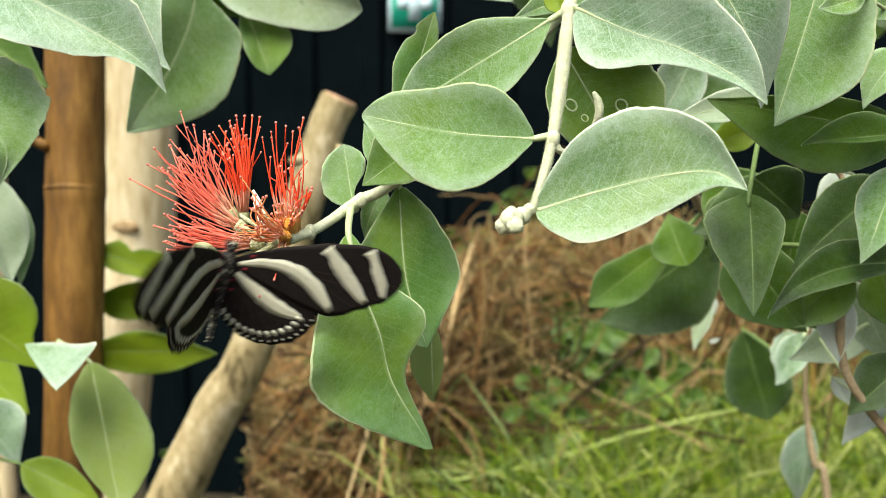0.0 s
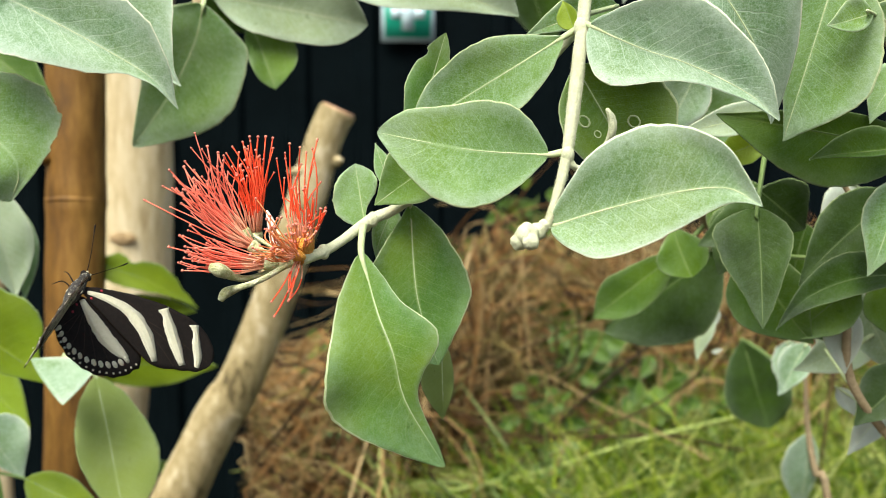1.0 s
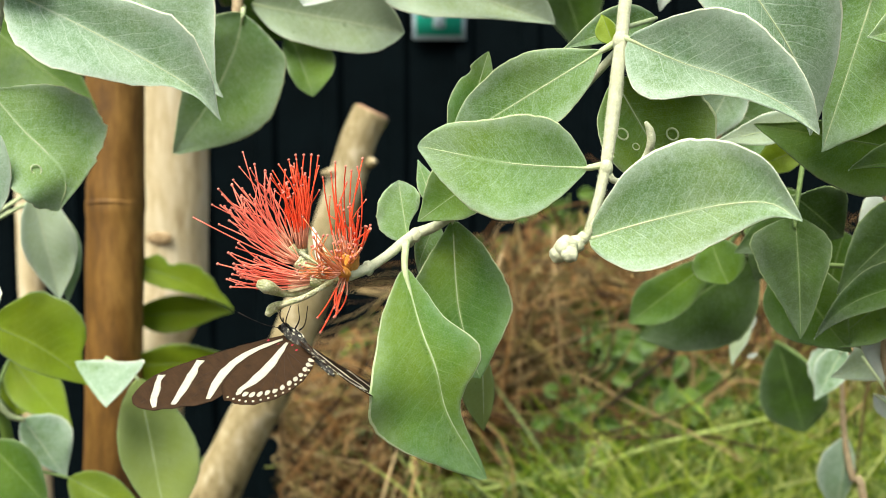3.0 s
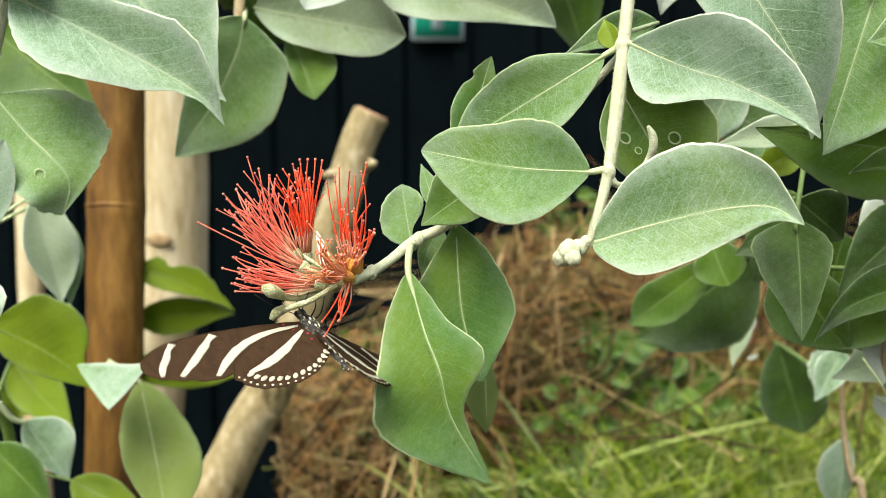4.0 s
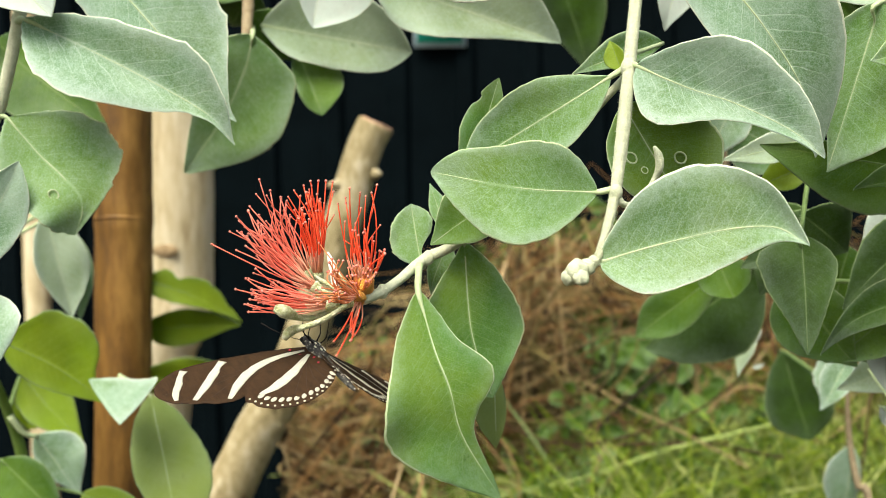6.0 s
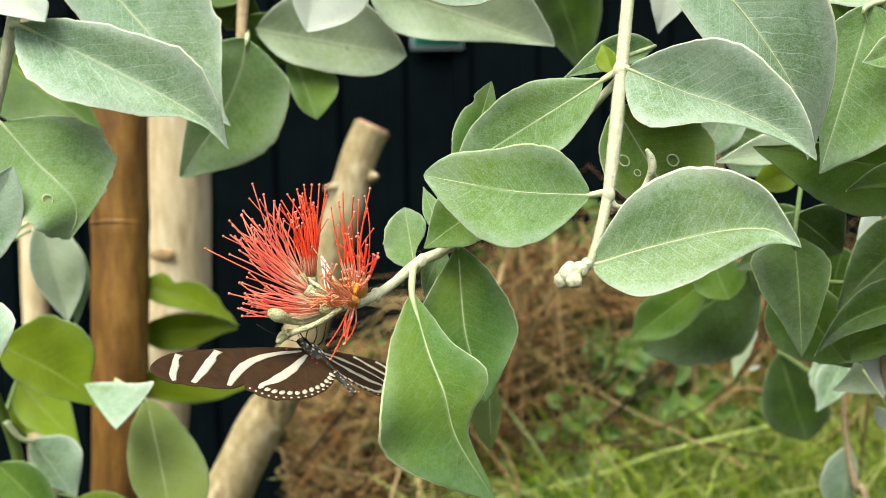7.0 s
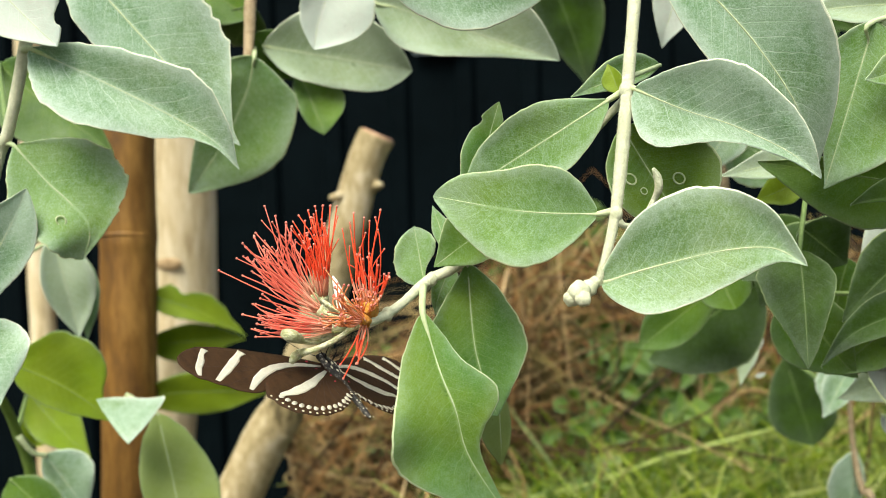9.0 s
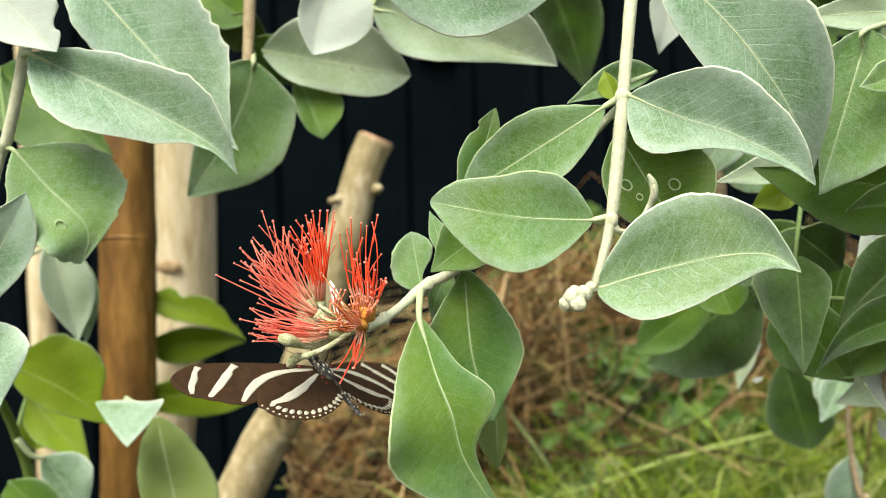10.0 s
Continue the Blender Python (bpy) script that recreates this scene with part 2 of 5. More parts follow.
def tube(bm, points, n=16, sides=8, rough=0.0, seed=0, cap=True, mi=0):
    """A tapering tube through points (x, y, z, radius)."""
    rows, rnd = [], random.Random(seed)
    pts = spline(points, n)
    side = Vector((0.3, 0.8, 0.52))
    for i, q in enumerate(pts):
        c = Vector(q[:3])
        d = Vector(pts[min(i + 1, n - 1)][:3]) - Vector(pts[max(i - 1, 0)][:3])
        d.normalize()
        side = (side - d * side.dot(d)).normalized()
        up = d.cross(side)
        row = []
        for k in range(sides):
            a = 2 * math.pi * k / sides
            r = max(q[3], 1e-5) * (1 + rough * (rnd.random() - 0.5))
            row.append(bm.verts.new(c + (side * math.cos(a) + up * math.sin(a)) * r))
        rows.append(row)
    for a, b in zip(rows, rows[1:]):
        for k in range(sides):
            bm.faces.new((a[k], a[(k + 1) % sides], b[(k + 1) % sides], b[k])).material_index = mi
    if cap:
        bm.faces.new(rows[0][::-1]).material_index = mi
        bm.faces.new(rows[-1]).material_index = mi
    return rows


def twig(parent, points, material=None, name="twig", label="", n=24, sides=10, rough=0.08):
    bm = bmesh.new()
    tube(bm, points, n, sides, rough, len(points))
    return part(name, bm, material or TWIG, parent, label)


def taper(u, w):
    """A smooth half-width through five values at 0.1, 0.3, 0.5, 0.7 and 0.9 of the length."""
    xs = (0.0, 0.1, 0.3, 0.5, 0.7, 0.9, 1.0)
    ys = (0.0, *w, 0.0)
    hs = [xs[i + 1] - xs[i] for i in range(6)]
    sl = [(ys[i + 1] - ys[i]) / hs[i] for i in range(6)]
    ms = [sl[0] * 2.1] + [(sl[i - 1] * hs[i] + sl[i] * hs[i - 1]) / (hs[i - 1] + hs[i]) for i in range(1, 6)] + [sl[5] * 1.6]
    k = min(max(i for i in range(6) if xs[i] <= u + 1e-9), 5)
    h = xs[k + 1] - xs[k]
    t = (u - xs[k]) / h
    return max(0.0, ys[k] * (2 * t ** 3 - 3 * t * t + 1) + ms[k] * h * (t ** 3 - 2 * t * t + t) + ys[k + 1] * (3 * t * t - 2 * t ** 3) + ms[k + 1] * h * (t ** 3 - t * t))


def hairs(parent, points, count, length, seed, material=None):
    """Short pale hairs standing off a twig."""
    rnd = random.Random(seed)
    pts = spline(points, 200)
    bm = bmesh.new()
    for _ in range(count):
        k = rnd.randrange(198)
        p, d = Vector(pts[k][:3]), (Vector(pts[k + 1][:3]) - Vector(pts[k][:3])).normalized()
        o = Vector((rnd.gauss(0, 1), rnd.gauss(0, 1), rnd.gauss(0, 1)))
        o = (o - d * o.dot(d)).normalized()
        a, b = p + o * pts[k][3] * 0.95, p + (o + d * rnd.uniform(-0.5, 0.5)) * (pts[k][3] + length * rnd.uniform(0.5, 1.1))
        w = d.cross(o) * 0.00005 + d * 0.00005
        bm.faces.new([bm.verts.new(q) for q in (a - w, a + w, b + w * 0.3, b - w * 0.3)])
    return part("hairs", bm, material or TWIG, parent, "fine pale hairs")


def ring_mark(parent, c, r, tilt, material):
    """A raised ring left by a blister on a leaf."""
    n = (EYE - Vector(c)).normalized()
    u = n.orthogonal().normalized()
    v = n.cross(u)
    bm = bmesh.new()
    pts = [(*(Vector(c) + n * 0.0006 + (u * math.cos(a) * tilt + v * math.sin(a)) * r), r * 0.16) for a in np.linspace(0, 6.2832, 15)]
    tube(bm, pts, 28, 5)
    return part("blister_ring", bm, material, parent, "pale ring left by a blister")


EYE = Vector((0, 0, 1.0))   # the side from which the plants are met


def leaf(parent, base, tip, wl, wr, ml=0.42, mr=0.42, fold=15, bow=(0, 0), hook=(0, 0), skin=None, under=None, pet=None,
         via=(), twist=0, ql=0.75, qr=0.75, wave=0.03, waves=2.0, cup=-0.07, bites=(), rib=True, name="leaf", thick=0.0005, ragged=1.0):
    """A leaf blade from base to tip, wl and wr wide on its two sides, widest at ml and mr of its length, folded along the
    midrib, bowed (forward, sideways), its tip hooked (forward, sideways), or led through the places via; wl and wr may also be
    five half-widths along the length; bites: (side, place, length, depth)."""
    rnd = random.Random(round(1e4 * (base[0] + 2 * tip[0] + 3 * tip[2])))
    base, tip = Vector(base), Vector(tip)
    a = tip - base
    ln = a.length
    a.normalize()
    n = EYE - (base + tip) / 2
    n = (n - a * n.dot(a)).normalized()
    if not via and not isinstance(wl, tuple):
        twist += rnd.uniform(-9, 9)
        bow = (bow[0] + rnd.uniform(-0.02, 0.05), bow[1] + rnd.uniform(-0.03, 0.03))
        hook = (hook[0] + rnd.uniform(-0.06, 0.04), hook[1] + rnd.uniform(-0.05, 0.05))
    n = Matrix.Rotation(radians(twist), 3, a) @ n
    s = n.cross(a)          # towards the left on the way from base to tip
    nu, nv = 44 if ragged > 1 else 36, 14
    ph, ph2 = rnd.random() * 6.3, rnd.random() * 6.3
    cf = max(math.cos(radians(fold)), 0.3)

    lead = [base, *(Vector(p) for p in via), tip]

    def mid(u):
        if via:
            return Vector(spline([tuple(p) for p in lead], 101)[round(u * 100)])
        h = max(0.0, (u - 0.7) / 0.3) ** 2
        b = 4 * u * (1 - u)
        return base + a * (ln * u) + n * ln * (bow[0] * b + hook[0] * h) + s * ln * (bow[1] * b + hook[1] * h)

    def half(u, w, m, q, sd):
        if isinstance(w, tuple):
            k = min(u, 1 - u, 0.09)
            x = sum(taper(u + k * d, w) for d in (-1, -0.5, 0, 0.5, 1)) / 5 / w[2] * 1.015
            w = w[2]
        else:
            x = taper(u, (0.56, 0.97, 0.98, 0.66, 0.22) if m < 0.46 else (0.48, 0.9, 1.0, 0.76, 0.28) if m < 0.55 else (0.4, 0.78, 1.0, 0.95, 0.46))
        f = x
        for bs, bu, bl, bd in bites:
            if bs == sd and abs(u - bu) < bl:
                f *= 1 - bd * (1 - ((u - bu) / bl) ** 2) ** 0.5
        rag = 1 + ragged * (0.008 * math.sin(31 * u + ph) + 0.006 * math.sin(57 * u + ph2) + 0.005 * math.sin(97 * u + 2 * ph))
        return max(w * f * rag / cf, 0.0002)

    up, lo = [], []
    bm = bmesh.new()
    uvl = bm.loops.layers.uv.new("UVMap")
    uvs = {}
    for i in range(nu + 1):
        u = i / nu
        u = 0.5 * u + 0.5 * (0.5 - 0.5 * math.cos(math.pi * u))
        m0 = mid(u)
        r1, r2 = [], []
        for j in range(-nv // 2, nv // 2 + 1):
            v = 2 * j / nv
            v = math.copysign(0.965 * abs(j) / (nv // 2 - 1), v) if abs(j) < nv // 2 else v
            w = half(u, wl, ml, ql, 1) if v > 0 else half(u, wr, mr, qr, -1)
            across = s * math.copysign(math.cos(radians(fold)), v) + n * math.sin(radians(fold))
            lift = wave * math.sin(2 * math.pi * waves * u + ph + (1.7 if v > 0 else 0)) * v * v - cup * v * v + 0.05 * math.sin(9 * u + 3 * v + ph2) * abs(v)
            dent = 0.012 * (noise.noise((base + a * ln * u) * 90 + s * v * 2) )
            p = m0 + across * (abs(v) * w) + n * (lift * w + dent * ln * 0.5 * (abs(v) + 0.2))
            edge = 0.45 if abs(j) == nv // 2 else 1.0
            x, y = bm.verts.new(p + n * thick * 0.5 * edge), bm.verts.new(p - n * thick * 0.5 * edge)
            uvs[x] = uvs[y] = (u, v)
            r1.append(x)
            r2.append(y)
        up.append(r1)
        lo.append(r2)
    for i in range(nu):
        for j in range(nv):
            bm.faces.new((up[i][j], up[i + 1][j], up[i + 1][j + 1], up[i][j + 1])).material_index = 2 if j in (0, nv - 1) else 0
            bm.faces.new((lo[i][j + 1], lo[i + 1][j + 1], lo[i + 1][j], lo[i][j])).material_index = 1
    for i in range(nu):
        for rowa, rowb, e in ((up, lo, 0), (up, lo, nv)):
            q = (rowa[i][e], rowb[i][e], rowb[i + 1][e], rowa[i + 1][e])
            bm.faces.new(q if e == 0 else q[::-1]).material_index = 2
    for f in bm.faces:
        for lp in f.loops:
            lp[uvl].uv = uvs[lp.vert]
    blade = part(name, bm, [skin or FELT, under or UNDER, RIM_DIM if skin in (DEEP_SHADED, MOSS, FRESH, LIME) else RIM_MID if skin in (GREEN, FELT) else RIM], parent)
    if rib:
        bm = bmesh.new()
        r0 = 0.0006 * (ln / 0.05) ** 0.5
        e0 = thick * 0.5
        pts = []
        if pet is not None:
            pts.append((*pet, r0 * 1.8))
        for u in (0.0, 0.12, 0.3, 0.5, 0.75, 0.97):
            r = r0 * (1.4 if u == 0 else 0.62 - 0.45 * u)
            pts.append((*(mid(u) + n * (e0 - 0.6 * r)), r))
        tube(bm, pts, 30, 6)
        part("midrib", bm, RIB_DIM if skin in (DEEP_SHADED, MOSS, FRESH) else RIB, blade)
    return blade


# ---- ground, bank, wall ----
def bank_height(x, y):
    """The planted bank: flat ground that rises to a low terrace behind the branch."""
    def step(v, a, b):
        t = min(max((v - a) / (b - a), 0.0), 1.0)
        return t * t * (3 - 2 * t)
    h = 0.55 * step(x + 0.17 * y, 0.0, 0.14) * step(y, 0.62, 0.98)
    h *= 1 - step(y, 2.3, 2.5)
    return h + 0.035 * h * noise.noise(Vector((x * 5, y * 5, 0))) + 0.03 * noise.noise(Vector((x * 1.7, y * 1.7, 3)))


def axis(lo, hi, fine_lo, fine_hi, step):
    out = [lo + (fine_lo - lo) * (i / 12) ** 0.4 for i in range(12)]
    out += list(np.arange(fine_lo, fine_hi, step))
    return out + [fine_hi + (hi - fine_hi) * (i / 12) ** 2.5 for i in range(1, 13)]


def ground():
    bm = bmesh.new()
    xs, ys = axis(-300, 300, -1.2, 1.8, 0.06), axis(-300, 300, -0.6, 2.6, 0.06)
    rows = [[bm.verts.new((x, y, bank_height(x, y))) for x in xs] for y in ys]
    for a, b in zip(rows, rows[1:]):
        for k in range(len(xs) - 1):
            bm.faces.new((a[k], a[k + 1], b[k + 1], b[k]))
    me = bpy.data.meshes.new("ground")
    bm.to_mesh(me)
    bm.free()
    for p in me.polygons:
        p.use_smooth = True
    me.materials.append(SOIL)
    tagged(new("ground", me), "dark crumbly soil rising to a low planted bank", "ground", kind="structure")


ground()


def wall():
    """A dark sheet wall with upright ribs, and its capping rail."""
    bm = bmesh.new()
    x = -2.6
    prof = []
    while x < 2.6:
        for dx, dy in ((0, 0), (0.10, 0), (0.115, -0.018), (0.15, -0.018), (0.165, 0)):
            prof.append((x + dx, 2.62 + dy))
        x += 0.18
    front = [[bm.verts.new((px, py, z)) for px, py in prof] for z in (-0.05, 2.3)]
    back = [[bm.verts.new((px, 2.70, z)) for px, py in prof] for z in (-0.05, 2.3)]
    for k in range(len(prof) - 1):
        bm.faces.new((front[0][k], front[0][k + 1], front[1][k + 1], front[1][k]))
        bm.faces.new((back[0][k + 1], back[0][k], back[1][k], back[1][k + 1]))
        bm.faces.new((front[1][k], front[1][k + 1], back[1][k + 1], back[1][k]))
    for k in (0, -1):
        bm.faces.new((front[0][k], front[1][k], back[1][k], back[0][k]))
    me = bpy.data.meshes.new("wall_back")
    bm.to_mesh(me)
    bm.free()
    me.materials.append(WALL)
    tagged(new("wall_back", me), "dark ribbed sheet wall behind the plants, its shade painted in as near-black", "wall", kind="structure")


wall()


def slab(bm, x0, x1, y0, y1, z0, z1, bev=0.0, mi=0):
    r = bmesh.ops.create_cube(bm, size=1.0)
    for v in r["verts"]:
        v.co = Vector((x0 + (v.co.x + 0.5) * (x1 - x0), y0 + (v.co.y + 0.5) * (y1 - y0), z0 + (v.co.z + 0.5) * (z1 - z0)))
    if bev:
        bmesh.ops.bevel(bm, geom=list({e for v in r["verts"] for e in v.link_edges}), offset=bev, segments=2, affect='EDGES')


def safety_sign(x, z, w, h):
    root = thing("safety_sign", "white-bordered green safety sign with a white cross on the dark wall", "sign")
    y = 2.585
    bm = bmesh.new()
    slab(bm, x - w / 2, x + w / 2, y, y + 0.012, z - h / 2, z + h / 2, 0.002)
    part("plate", bm, SIGN_WHITE, root)
    bm = bmesh.new()
    slab(bm, x - w / 2 + 0.010, x + w / 2 - 0.010, y - 0.003, y, z - h / 2 + 0.010, z + h / 2 - 0.010, 0.001)
    part("panel", bm, SIGN_GREEN, root, "green panel")
    bm = bmesh.new()
    t = 0.016
    slab(bm, x - t, x + t, y - 0.006, y - 0.003, z - 0.046, z + 0.046)
    slab(bm, x - 0.046, x - t, y - 0.006, y - 0.003, z - t, z + t)
    slab(bm, x + t, x + 0.046, y - 0.006, y - 0.003, z - t, z + t)
    part("cross", bm, SIGN_WHITE, root, "white cross")


SX, SY, SZ = (-0.0106, 2.6484, 1.3629)
safety_sign(SX - 0.004, SZ, 0.142, 0.15)


# ---- trunk, post, bare stick ----
def knobbly(name, label, category, points, material, sides=20, n=60, rings=(), lump=0.05, seed=3):
    root = thing(name, label, category)
    bm = bmesh.new()
    rows = tube(bm, points, n, sides)
    for i, row in enumerate(rows):
        c = sum((v.co for v in row), Vector()) / len(row)
        for v in row:
            d = v.co - c
            k = 1 + lump * noise.noise(v.co * 14 + Vector((seed, 0, 0))) + 0.4 * lump * noise.noise(v.co * 60)
            for z, amp, wid in rings:
                k += amp * math.exp(-((v.co.z - z) / wid) ** 2)
            v.co = c + d * k
    part("stem", bm, [material], root)
    return root


tx, ty, tz = (-0.2290, 0.6642, 0.9576)
knobbly("tree_trunk", "smooth brown young tree trunk with a faint ring", "trunk",
        [(tx - 0.028, ty + 0.01, -0.02, 0.030), (tx - 0.016, ty, 0.55, 0.0215), (tx, ty, tz, 0.0195), (tx + 0.012, ty, 1.35, 0.0185), (tx + 0.05, ty, 2.1, 0.016)],
        BARK, n=420, rings=[(tz, 0.05, 0.006), (tz + 0.012, 0.03, 0.005), (tz - 0.3, 0.05, 0.008)])
trunk = bpy.data.objects["tree_trunk"]
bm = bmesh.new()
tube(bm, [(tx + 0.0188 * math.cos(a), ty + 0.0188 * math.sin(a), tz + 0.004 + 0.0008 * math.sin(3 * a), 0.0016) for a in np.linspace(0, 6.2832, 21)], 40, 6)
part("bark_ring", bm, BARK, trunk, "raised ring in the bark")
twig(trunk, [(tx - 0.012, ty - 0.012, tz + 0.03, 0.004), (tx - 0.026, ty - 0.016, tz + 0.038, 0.003), (tx - 0.034, ty - 0.016, tz + 0.052, 0.0022)], BARK, "side_stub", n=8, sides=8)
px, py, pz = (-0.2985, 1.0257, 0.9051)
post = knobbly("timber_post", "weathered pale timber post with a dark knot", "post",
        [(px - 0.07, py, -0.05, 0.05), (px - 0.052, py, 0.5, 0.0475), (px - 0.03, py, 0.77, 0.046), (px - 0.003, py, pz, 0.0455), (px + 0.006, py, 1.5, 0.044), (px + 0.012, py, 2.3, 0.042)],
        POST, lump=0.06, seed=9)
bm = bmesh.new()
bmesh.ops.create_uvsphere(bm, u_segments=14, v_segments=8, radius=1.0)
for v in bm.verts:
    v.co = Vector((px + 0.004 + v.co.x * 0.014, py - 0.0445 + v.co.y * 0.003, pz + v.co.z * 0.007))
part("knot", bm, KNOT, post, "dark oval knot")

lx, ly, lz = (-0.5007, 1.1416, 0.8601)
knobbly("thin_post", "pale thin timber post behind the leaves", "post",
        [(lx - 0.004, ly, -0.05, 0.017), (lx, ly, 0.6, 0.016), (lx + 0.004, ly, 1.3, 0.015), (lx + 0.008, ly, 2.0, 0.015)], POST, lump=0.05, seed=4)

s0, s1 = Vector((-0.0648, 0.8680, 1.0312)), Vector((-0.2270, 0.8708, 0.6749))
sd = (s1 - s0) / (s0.z - s1.z)
stick = knobbly("cut_stick", "leaning pale bare branch with a sawn top", "branch",
        [(*(s1 + sd * (s1.z + 0.02)), 0.024), (*(s1 + Vector((0.011, 0, 0))), 0.0225), (*(s0 * 0.3 + s1 * 0.7 + Vector((0.02, 0, 0))), 0.0208), (*(s0 * 0.6 + s1 * 0.4 + Vector((0.015, 0, 0))), 0.019), (*(s0 + sd * 0.03), 0.0165), (*s0, 0.0168)],
        STICK, lump=0.1, seed=21)
bm = bmesh.new()
ax = (s0 - s1).normalized()
tube(bm, [(*(s0 - ax * 0.001), 0.0158), (*(s0 + ax * 0.002), 0.0150)], 3, 18, 0.1, 5)
part("sawn_end", bm, CUT, stick, "reddish sawn end")
for a, b, r in (((-0.0890, 0.8626, 0.9793), (-0.1082, 0.8522, 0.9760), 0.005), ((-0.0685, 0.8633, 0.9859), (-0.0608, 0.8553, 0.9870), 0.0045)):
    bm = bmesh.new()
    tube(bm, [(*a, r * 1.4), (*((Vector(a) + Vector(b)) / 2), r), (*b, r * 0.5)], 8, 8, 0.2, 4)
    part("stub", bm, STICK, stick)


# ---- dead stems, grass and weeds on the bank ----
def strands(name, label, category, material, count, make, seed):
    """Many thin three-sided strands in one mesh."""
    rnd = random.Random(seed)
    vs, fs = [], []
    for _ in range(count):
        pts, r0, r1 = make(rnd)
        base = len(vs)
        n = len(pts)
        for i, p in enumerate(pts):
            d = (pts[min(i + 1, n - 1)] - pts[max(i - 1, 0)]).normalized()
            s = d.cross(Vector((0.21, 0.35, 0.91))).normalized()
            t = d.cross(s)
            r = r0 + (r1 - r0) * i / (n - 1)
            for k in range(3):
                ang = 2.094 * k
                vs.append(p + (s * math.cos(ang) + t * math.sin(ang)) * r)
        for i in range(n - 1):
            for k in range(3):
                a, b = base + 3 * i + k, base + 3 * i + (k + 1) % 3
                fs.append((a, b, b + 3, a + 3))
    me = bpy.data.meshes.new(name)
    me.from_pydata([tuple(v) for v in vs], [], fs)
    me.materials.append(material)
    for p in me.polygons:
        p.use_smooth = True
    return tagged(new(name, me), label, category, kind="stuff")


def heap_top(x, y):
    """Height of the heap of dead stems, which falls off towards its open end."""
    fall = float(np.interp(x / y, (-0.3, -0.21, -0.185, -0.14, -0.09, -0.05, 0.0, 0.057, 0.105, 0.2, 0.5), (0.6, 0.38, 0.31, 0.255, 0.24, 0.23, 0.195, 0.125, 0.085, 0.08, 0.11)))
    return max(bank_height(x, y) + 0.012, 1.0 - fall * y)


def dead_stem(rnd):
    y, x = rnd.uniform(1.25, 2.2), rnd.uniform(-0.22, 0.75)
    if rnd.random() < 0.4:
        y, x = rnd.uniform(1.12, 1.6), rnd.uniform(-0.2, 0.12)
    low_ = bank_height(x, y)
    p = Vector((x, y, low_ + rnd.uniform(0.0, 0.9) * (heap_top(x, y) - low_)))
    d = Vector((rnd.gauss(0, 0.8), rnd.gauss(0, 0.35), rnd.gauss(0, 1.3))).normalized()
    turn = Vector((rnd.gauss(0, 0.3), rnd.gauss(0, 1), rnd.gauss(0, 0.3))) * rnd.choice((0.1, 0.3, 0.6, 0.9, 1.3))
    sag, loose = rnd.uniform(0.0, 0.06), rnd.expovariate(1.0) * 0.018 - 0.02
    pts, step = [], rnd.uniform(0.018, 0.05)
    for _ in range(14):
        pts.append(p.copy())
        p = p + d * step
        d = (d + turn.cross(d) * 0.35 + Vector((rnd.gauss(0, 0.08), rnd.gauss(0, 0.08), rnd.gauss(0, 0.08) - sag))).normalized()
        if p.x < -0.16 * p.y:
            d.x = abs(d.x)
        if p.z > heap_top(p.x, max(p.y, 0.9)) + loose:
            d.z = -abs(d.z)
        p.z = max(p.z, bank_height(p.x, p.y) + 0.004)
    r = rnd.choice((0.0007, 0.0009, 0.0012, 0.0017, 0.0023, 0.0035))
    keep = 14 if r < 0.003 else 11
    return pts[:keep], r, r * 0.5


strands("dead_stem_tangle", "tangled heap of dry brown stems on the bank", "dead stems", BRUSH, 3300, dead_stem, 11)


def grass_blade(rnd):
    y = rnd.uniform(0.72, 2.1)
    x = rnd.uniform(-0.3, 1.0) if rnd.random() < 0.85 else rnd.uniform(1.0, 2.2)
    while x < 1.0 and rnd.random() > 0.03 + 0.95 * min(max((x / y * 1.3 + 0.06) / 0.3, 0.0), 1.0) * (1.0 if y < 1.5 else 0.45):
        x, y = rnd.uniform(-0.3, 0.9), rnd.uniform(0.72, 2.1)
    p = Vector((x, y, bank_height(x, y)))
    big = rnd.random() < 0.3
    ln = rnd.uniform(0.09, 0.2) if big else rnd.uniform(0.03, 0.12) * (1.25 if x > 0.2 else 1.0)
    d = Vector((rnd.gauss(0, 0.7), rnd.gauss(0, 0.6), 1.0)).normalized()
    pts = []
    for _ in range(5):
        pts.append(p.copy())
        p = p + d * ln / 4
        d = (d + Vector((rnd.gauss(0, 0.25), rnd.gauss(0, 0.25), -0.22))).normalized()
    r = rnd.uniform(0.0015, 0.0032) if big else rnd.uniform(0.0006, 0.0014)
    return pts, r, r * 0.25


strands("bank_grass", "feathery yellow-green grass covering the bank", "grass", GRASS, 17500, grass_blade, 12)

stalk = thing("fallen_stalk", "long pale green fallen stalk lying in the grass", "stalk")
twig(stalk, [(0.0360, 1.0600, 0.6060, 0.0024), (0.1470, 1.0600, 0.6290, 0.0028), (0.2570, 1.0600, 0.6650, 0.0026), (0.3750, 1.0600, 0.6940, 0.0018)], STALK, "stem")


